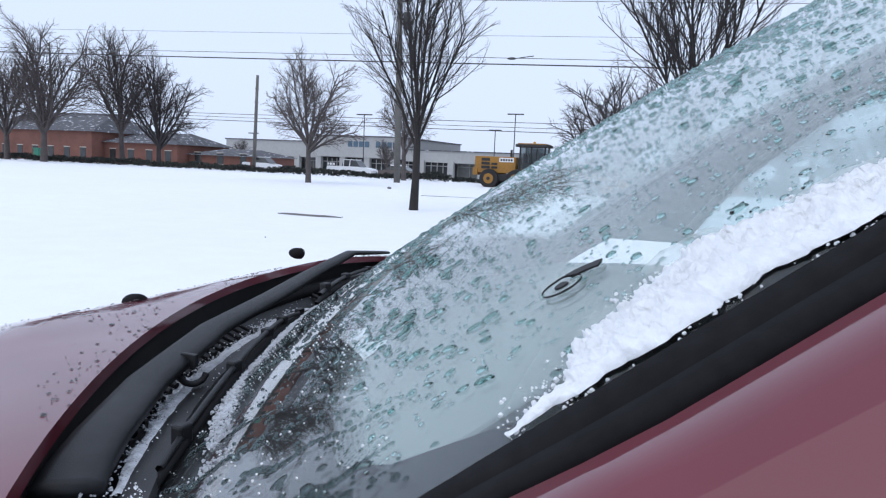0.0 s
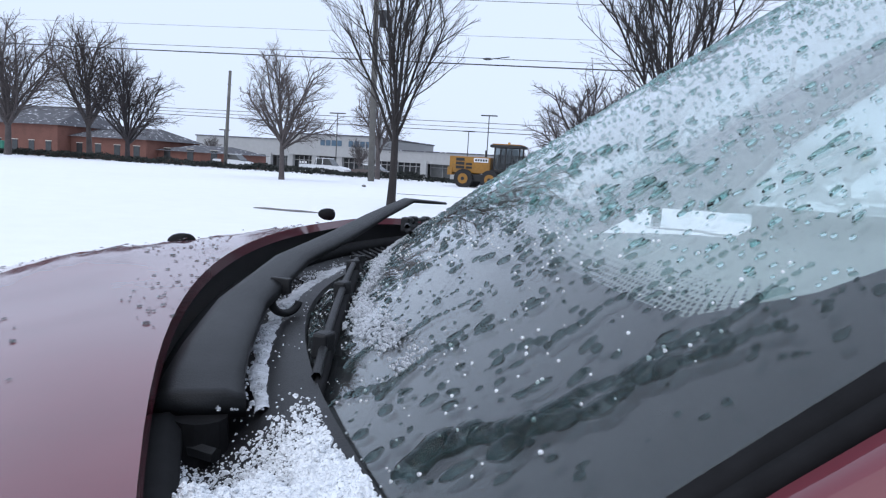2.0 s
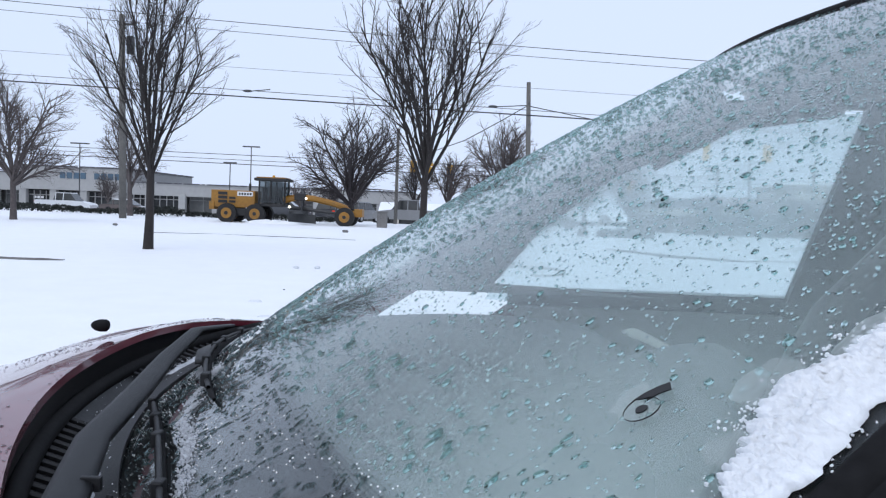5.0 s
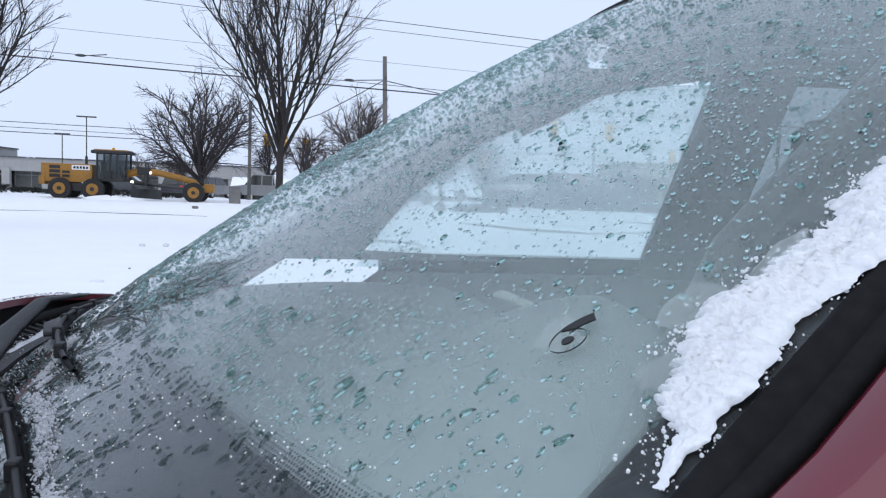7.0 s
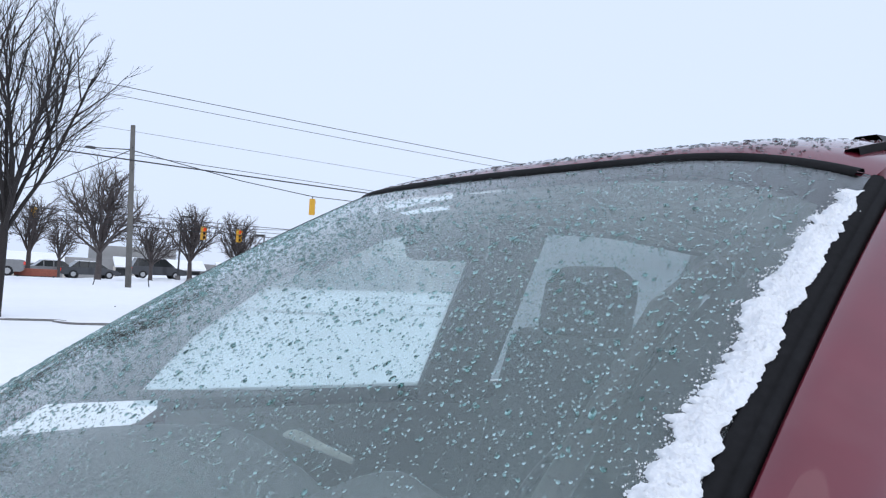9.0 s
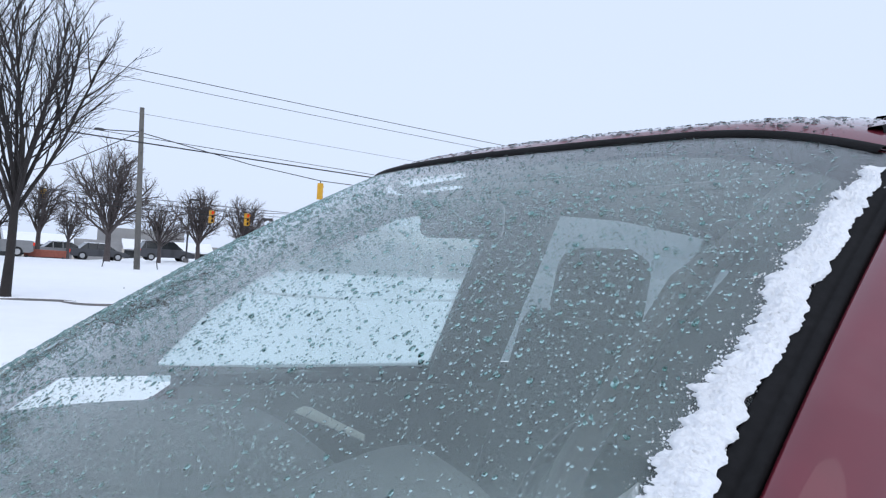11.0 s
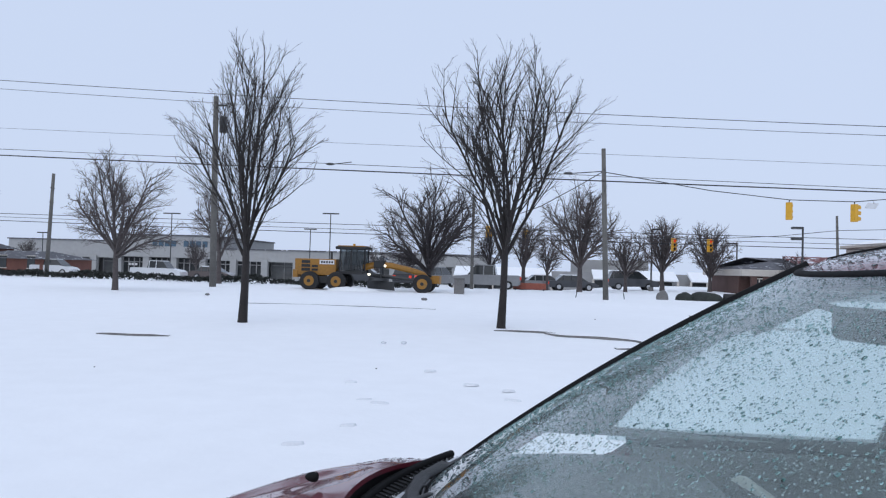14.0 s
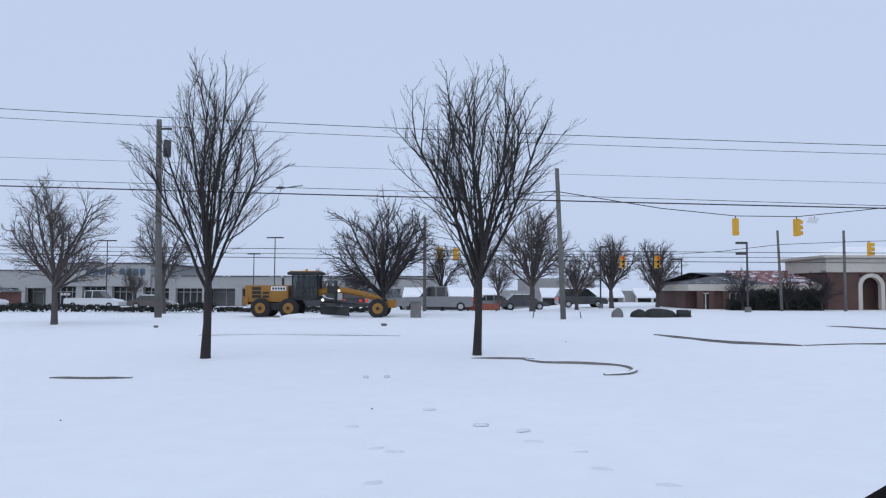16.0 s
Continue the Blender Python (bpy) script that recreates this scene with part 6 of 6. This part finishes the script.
def build_cowl_snow():
    rng = random.Random(33)

    def strip(label, line, wide, high, n, seed):
        def fn(a, b):
            p, o, up = line(a)
            w = wide * (0.75 + 0.5 * noise.noise(Vector((a * 14, seed, 0))) + 0.25 * noise.noise(Vector((a * 50, seed, 1)))) * math.sin(math.pi * min(0.97, max(0.03, a))) ** 0.35
            q = p + o * (2 * b - 1) * w
            lump = 0.65 + 0.6 * noise.noise(q * 28 + Vector((seed, 0, 0))) + 0.35 * noise.noise(q * 80) + 0.25 * noise.noise(q * 210)
            return q + up * (-0.001 + 0.55 * high * max(0.0, math.sin(math.pi * b)) ** 0.6 * max(0, lump))
        v, f = grid(fn, n, 16) if seed < 7 else ([], [])
        for _ in range(n * (14 if seed < 7 else 22)):
            a = rng.random()
            p, o, up = line(a)
            if rng.random() > 0.5 + 1.1 * noise.noise(Vector((a * 9, seed, 5))):
                continue
            lump(v, f, rng, p + o * rng.gauss(0, 0.75) * wide + up * 0.001, up, min(0.0020, 0.0008 * math.exp(rng.gauss(0, 0.4))))
        tagged(link_mesh("cowl_snow", v, f, MELT), label, "snow", "snow on the cowl")

    def on_cowl(a0, b0, a1, b1):
        def line(t):
            a, b = a0 + (a1 - a0) * t, b0 + (b1 - b0) * t
            p = cowl(a, b)
            d = (cowl(a0 + (a1 - a0) * min(1, t + 0.02), b0 + (b1 - b0) * min(1, t + 0.02)) - p)
            d = d.normalized() if d.length else Vector((0, 1, 0))
            return p, d.cross(Vector((0, 0, 1))).normalized(), Vector((0, 0, 1))
        return line
    def heap(a, b):
        p = cowl(0.01 + 0.93 * a, -0.004 + 0.068 * b)
        edge = 1 - smooth_step(0.55, 0.9, b + 0.22 * noise.noise(Vector((a * 5, b * 2, 1))) + 0.10 * noise.noise(Vector((a * 16, b * 9, 4))) + 0.25 * (1 - a) * b)
        rough = 0.6 * noise.noise(p * 45) + 0.4 * noise.noise(p * 120) + 0.3 * noise.noise(p * 300) + 0.2 * noise.noise(p * 600)
        return p + Vector((0, 0, (0.036 + 0.006 * rough) * edge * (1 - 0.75 * smooth_step(0.25, 1.0, a)) * (0.35 + 0.65 * smooth_step(0.0, 0.2, a)) - 0.003 + 0.0015 * (rough > 0.2)))
    v, f = grid(heap, 110, 110)
    tagged(link_mesh("cowl_snow", v, f, WET_SNOW, smooth=True), "granular wet snow heaped in the corner of the cowl", "snow", "snow on the cowl")
    rng = random.Random(21)
    v, f = [], []
    for _ in range(9000):
        a, b = rng.random(), 0.001 + 0.0535 * rng.random() ** 0.7 + abs(rng.gauss(0, 0.012))
        p = heap(a, min(1, (b + 0.004) / 0.068))
        c = cowl(0.01 + 0.93 * a, b)
        if p.z < c.z or b > 0.070:
            p = c
        lump(v, f, rng, p, Vector((rng.gauss(0, 0.4), rng.gauss(0, 0.4), 1)).normalized(), min(0.0018, 0.00062 * math.exp(rng.gauss(0, 0.4))))
    tagged(link_mesh("snow_grains", v, f, WET_SNOW), "loose grains on the heaped snow", "snow", kind="stuff")
    strip("wet snow caught under the wiper", on_cowl(0.66, 0.085, 0.80, 0.38), 0.017, 0.009, 160, 2)
    strip("wet snow lying on the cowl", on_cowl(0.30, 0.19, 0.28, 0.245), 0.026, 0.012, 60, 3)
    strip("wet snow lying on the cowl", on_cowl(0.62, 0.36, 0.66, 0.44), 0.02, 0.012, 60, 4)
    strip("wet snow lying on the cowl", on_cowl(0.7, 0.5, 0.72, 0.62), 0.018, 0.012, 60, 5)
    strip("wet snow lying on the cowl", on_cowl(0.7, 0.68, 0.72, 0.80), 0.016, 0.01, 60, 6)

    def on_glass(s0, u0, s1, u1, seed):
        def line(t):
            s, u = s0 + (s1 - s0) * t, u0 + (u1 - u0) * t + 0.008 * math.sin(9 * t + seed)
            p = on_screen(s, u)
            d = (on_screen(s + 0.01, u + 0.01 * (u1 - u0) / (s1 - s0)) - p).normalized()
            n = screen_normal(s, u)
            return p, d.cross(n).normalized(), n
        return line
    strip("crusted line of sleet along the foot of the glass", on_glass(-0.86, -0.065, -0.47, -0.02, 1), 0.007, 0.005, 200, 7)
    strip("crusted line of sleet along the foot of the glass", on_glass(-0.46, -0.015, -0.30, 0.03, 2), 0.008, 0.006, 60, 8)
    strip("crusted line of sleet along the foot of the glass", on_glass(-0.28, -0.01, 0.1, 0.0, 2), 0.010, 0.005, 140, 9)


build_cowl_snow()


def dome(v, f, c, a, b, n, ra, rb, h, rng, seg=8, blob=0.15, base=False):
    """A flattened drop of water that sits on a surface at c with normal n."""
    o = len(v)
    jig = [1 + rng.uniform(-blob, blob) for _ in range(seg)]
    for ring, (k, z) in enumerate(((1.0, 0.0), (0.86, 0.55), (0.5, 0.9))):
        for i in range(seg):
            w = 2 * math.pi * i / seg
            v.append(c + (a * math.cos(w) * ra + b * math.sin(w) * rb) * k * jig[i] + n * h * z)
    v.append(c + n * h)
    for ring in range(2):
        for i in range(seg):
            j = (i + 1) % seg
            f.append((o + ring * seg + i, o + ring * seg + j, o + (ring + 1) * seg + j, o + (ring + 1) * seg + i))
    for i in range(seg):
        f.append((o + 2 * seg + i, o + 2 * seg + (i + 1) % seg, o + 3 * seg))
    if base:
        f.append(tuple(o + i for i in reversed(range(seg))))


def bead(v, f, c, a, b, n, ra, rb, h, rng, blob):
    """A small drop: a low round cap with a closed foot."""
    o, seg = len(v), 7
    jig = [1 + rng.uniform(-blob, blob) for _ in range(seg)]
    for k, z in ((1.0, 0.0), (0.74, 0.72)):
        for i in range(seg):
            w = 2 * math.pi * i / seg
            v.append(c + (a * math.cos(w) * ra + b * math.sin(w) * rb) * k * jig[i] + n * h * z)
    v.append(c + n * h)
    for i in range(seg):
        j = (i + 1) % seg
        f.append((o + i, o + j, o + seg + j, o + seg + i))
        f.append((o + seg + i, o + seg + j, o + 2 * seg))
    f.append(tuple(o + i for i in reversed(range(seg))))


def build_drops():
    rng = random.Random(12)
    v, f, bv, bf, fv, ff = [], [], [], [], [], []

    def put(s, u, ra, rb, h, blob, big):
        c, n = on_screen(s, u, 0.0003), screen_normal(s, u)
        a = (screen(s, u + 0.01) - screen(s, u - 0.01)).normalized()
        w = rng.gauss(0, 0.3)
        b = n.cross(a)
        a, b = a * math.cos(w) + b * math.sin(w), b * math.cos(w) - a * math.sin(w)
        if u < 0.125 - 0.10 * s * s or s < -0.968:
            dome(fv, ff, c - n * 0.00025, a, b, n, ra, rb, h, rng, 9 if big else 7, blob)
        elif big:
            dome(v, f, c, a, b, n, ra, rb, h, rng, 9, blob, True)
        else:
            bead(bv, bf, c, a, b, n, ra, rb, h, rng, blob)

    for _ in range(60000):
        s, u = rng.uniform(-0.985, RIGHT * 0.985), rng.uniform(-0.1, 0.985)
        if s < -0.955 and 0.05 < u < 0.93:
            continue
        thin = 0.5 + 0.5 * noise.noise(Vector((s * 7, u * 6, 4)))
        if rng.random() > 0.40 + 0.60 * thin:
            continue
        if u < 0.10 - 0.10 * s * s and rng.random() < 0.72:
            continue
        if s < -0.45 and 0.08 < u < 0.34 and rng.random() < 0.2:
            continue
        r = min(0.0034, 0.00088 * math.exp(rng.gauss(0.0, 0.46)))
        if s > 0.2:
            r *= 1.0 + 0.35 * s
        r *= 1.0 - 0.3 * smooth_step(0.75, 0.98, u) + 0.3 * smooth_step(0.3, 0.0, u)
        r *= 1 - 0.25 * smooth_step(-0.15, -0.6, s) * smooth_step(0.5, 0.2, u)
        k = 1.05 + abs(rng.gauss(0, 0.5))
        put(s, u, r * k, r, r * rng.uniform(0.55, 0.9), 0.22, r > 0.0017)
    # larger run-together drops near the foot and on the black border
    for _ in range(420):
        s, u = rng.uniform(-0.985, -0.1), rng.uniform(-0.1, 0.16)
        r = rng.uniform(0.0010, 0.0023)
        put(s, u, r * rng.uniform(1.4, 3.2), r, r * rng.uniform(0.75, 1.0), 0.4, True)
    ob = link_mesh("rain_drops", v, f, WATER, smooth=True)
    tagged(ob, "rain drops beaded all over the windscreen", "water drops", kind="stuff")
    ob.visible_shadow = False
    # border drops take the darkest tint, so their dim look is in the colour
    ob = link_mesh("border_drops", fv, ff, DARK_WATER, smooth=True)
    tagged(ob, "wet drops tinted dark on the black border of the glass", "water drops", kind="stuff")
    ob.visible_shadow = False
    ob = link_mesh("rain_beads", bv, bf, BEAD, smooth=True)
    tagged(ob, "tinted rain beads all over the windscreen", "water drops", kind="stuff")
    ob.visible_shadow = False
    # runs of water down to the frit
    for k, (s0, u0, s1, u1, w) in enumerate(((-0.93, 0.075, -0.90, -0.03, 0.0035), (-0.955, 0.05, -0.955, -0.06, 0.006), (-0.97, 0.02, -0.93, -0.085, 0.008), (-0.83, 0.0, -0.80, -0.08, 0.004), (-0.72, 0.05, -0.68, -0.05, 0.0035), (-0.60, 0.07, -0.575, -0.02, 0.003), (-0.88, 0.03, -0.85, -0.09, 0.0035), (-0.5, 0.09, -0.47, 0.01, 0.003))):
        v, f = [], []
        n = 22
        for i in range(n + 1):
            t = i / n
            s, u = s0 + (s1 - s0) * t + 0.006 * math.sin(t * 14 + k) * t, u0 + (u1 - u0) * t
            m = screen_normal(s, u)
            a = (screen(s, u + 0.01) - screen(s, u - 0.01)).normalized()
            r = 0.62 * w * (0.35 + 0.65 * t) * rng.uniform(0.7, 1.2)
            dome(v, f, on_screen(s, u, 0.00005), a, m.cross(a), m, r * 1.7, r, r * 0.8, rng, 10, 0.25)
        ob = link_mesh("water_run", v, f, DARK_WATER, smooth=True)
        tagged(ob, "run of water down the windscreen border", "water run", "water runs")
        ob.visible_shadow = False
    # sleet grains on the cowl and glass foot
    v, f = [], []
    for _ in range(2600):
        if rng.random() < 0.6:
            s, u = rng.uniform(-0.97, -0.1), rng.uniform(-0.12, 0.06)
            c, n = on_screen(s, u, 0.0005), screen_normal(s, u)
        else:
            a, b = rng.random(), rng.random() ** 1.6 * 0.95
            c, n = cowl(a, b) + Vector((0, 0, 0.0006)), Vector((0, 0, 1))
        if rng.random() > 0.45 + 0.9 * noise.noise(c * 16):
            continue
        lump(v, f, rng, c, n, rng.uniform(0.0003, 0.0009))
    tagged(link_mesh("sleet_grains", v, f, WET_SNOW), "grains of sleet on the cowl and glass", "sleet", kind="stuff")
    # beads on the bonnet and the roof
    v, f = [], []
    for _ in range(6500):
        a, b = rng.random() ** 1.3, rng.random()
        if noise.noise(Vector((a * 9, b * 9, 2))) < -0.05 and b < 0.86:
            continue
        c, n = hood(a, b) + hood_normal(a, b) * 0.0004, hood_normal(a, b)
        r = min(0.0032, 0.0010 * math.exp(rng.gauss(0.1, 0.5))) * (1.5 if b > 0.8 else 0.9)
        t = Vector((rng.gauss(0, 1), rng.gauss(0, 1), 0))
        p = (t - n * t.dot(n)).normalized()
        dome(v, f, c, p, n.cross(p), n, r * 1.2, r, r * 0.5, rng, 7, 0.25)
    tagged(link_mesh("bonnet_drops", v, f, WATER, smooth=True), "water beads on the wet bonnet", "water drops", kind="stuff")
    v, f = [], []
    nr = up_normal(roof)
    for _ in range(5000):
        a, b = rng.random() ** 1.4 * 0.75, 0.04 + 0.92 * rng.random()
        n = nr(a, b)
        c = roof(a, b) + Vector((0.009, 0, 0.0002))
        r = min(0.0042, 0.0016 * math.exp(rng.gauss(0.15, 0.45)))
        t = Vector((rng.gauss(0, 1), rng.gauss(0, 1), 0))
        p = (t - n * t.dot(n)).normalized()
        dome(v, f, c, p, n.cross(p), n, r * 1.2, r, r * 0.55, rng, 7, 0.25)
    tagged(link_mesh("roof_drops", v, f, WATER, smooth=True), "water beads on the wet roof", "water drops", kind="stuff")


build_drops()


def build_number():
    """The dark figure stuck to the glass, with the clear patch round it."""
    s, u = -0.9095, 0.173
    c, n = on_screen(s, u, 0.0009), screen_normal(s, u)
    up = (screen(s, u + 0.01) - screen(s, u - 0.01)).normalized()
    right = up.cross(n).normalized()
    m = Matrix(((right.x, up.x, n.x, c.x), (right.y, up.y, n.y, c.y), (right.z, up.z, n.z, c.z), (0, 0, 0, 1)))
    sticker = thing("sticker", "dark figure six stuck on the windscreen in a clear patch", "sticker")
    cu = bpy.data.curves.new("digit", "FONT")
    cu.body, cu.size, cu.extrude, cu.align_x, cu.align_y, cu.offset, cu.shear = "6", 0.038, 0.0005, "CENTER", "CENTER", 0.0013, 0.35
    cu.materials.append(BLACK)
    ob = new("digit", cu)
    ob.matrix_basis = m @ pose(0, 0, 0.001, 0, 0, 30)
    ob.parent = sticker
    v, f = grid(lambda a, b: m @ Vector((0.014 * a * (1 + 0.3 * noise.noise(Vector((math.cos(6.2832 * b) * 1.6, math.sin(6.2832 * b) * 1.6, 9)))) * math.cos(2 * math.pi * b) - 0.003, 0.014 * a * (1 + 0.45 * noise.noise(Vector((math.cos(6.2832 * b) * 2, math.sin(6.2832 * b) * 2, 2)))) * math.sin(2 * math.pi * b), -0.0002)), 3, 40)
    link_mesh("clear_patch", v, f, CLEAR_FILM, sticker, "pale clear patch")


build_number()
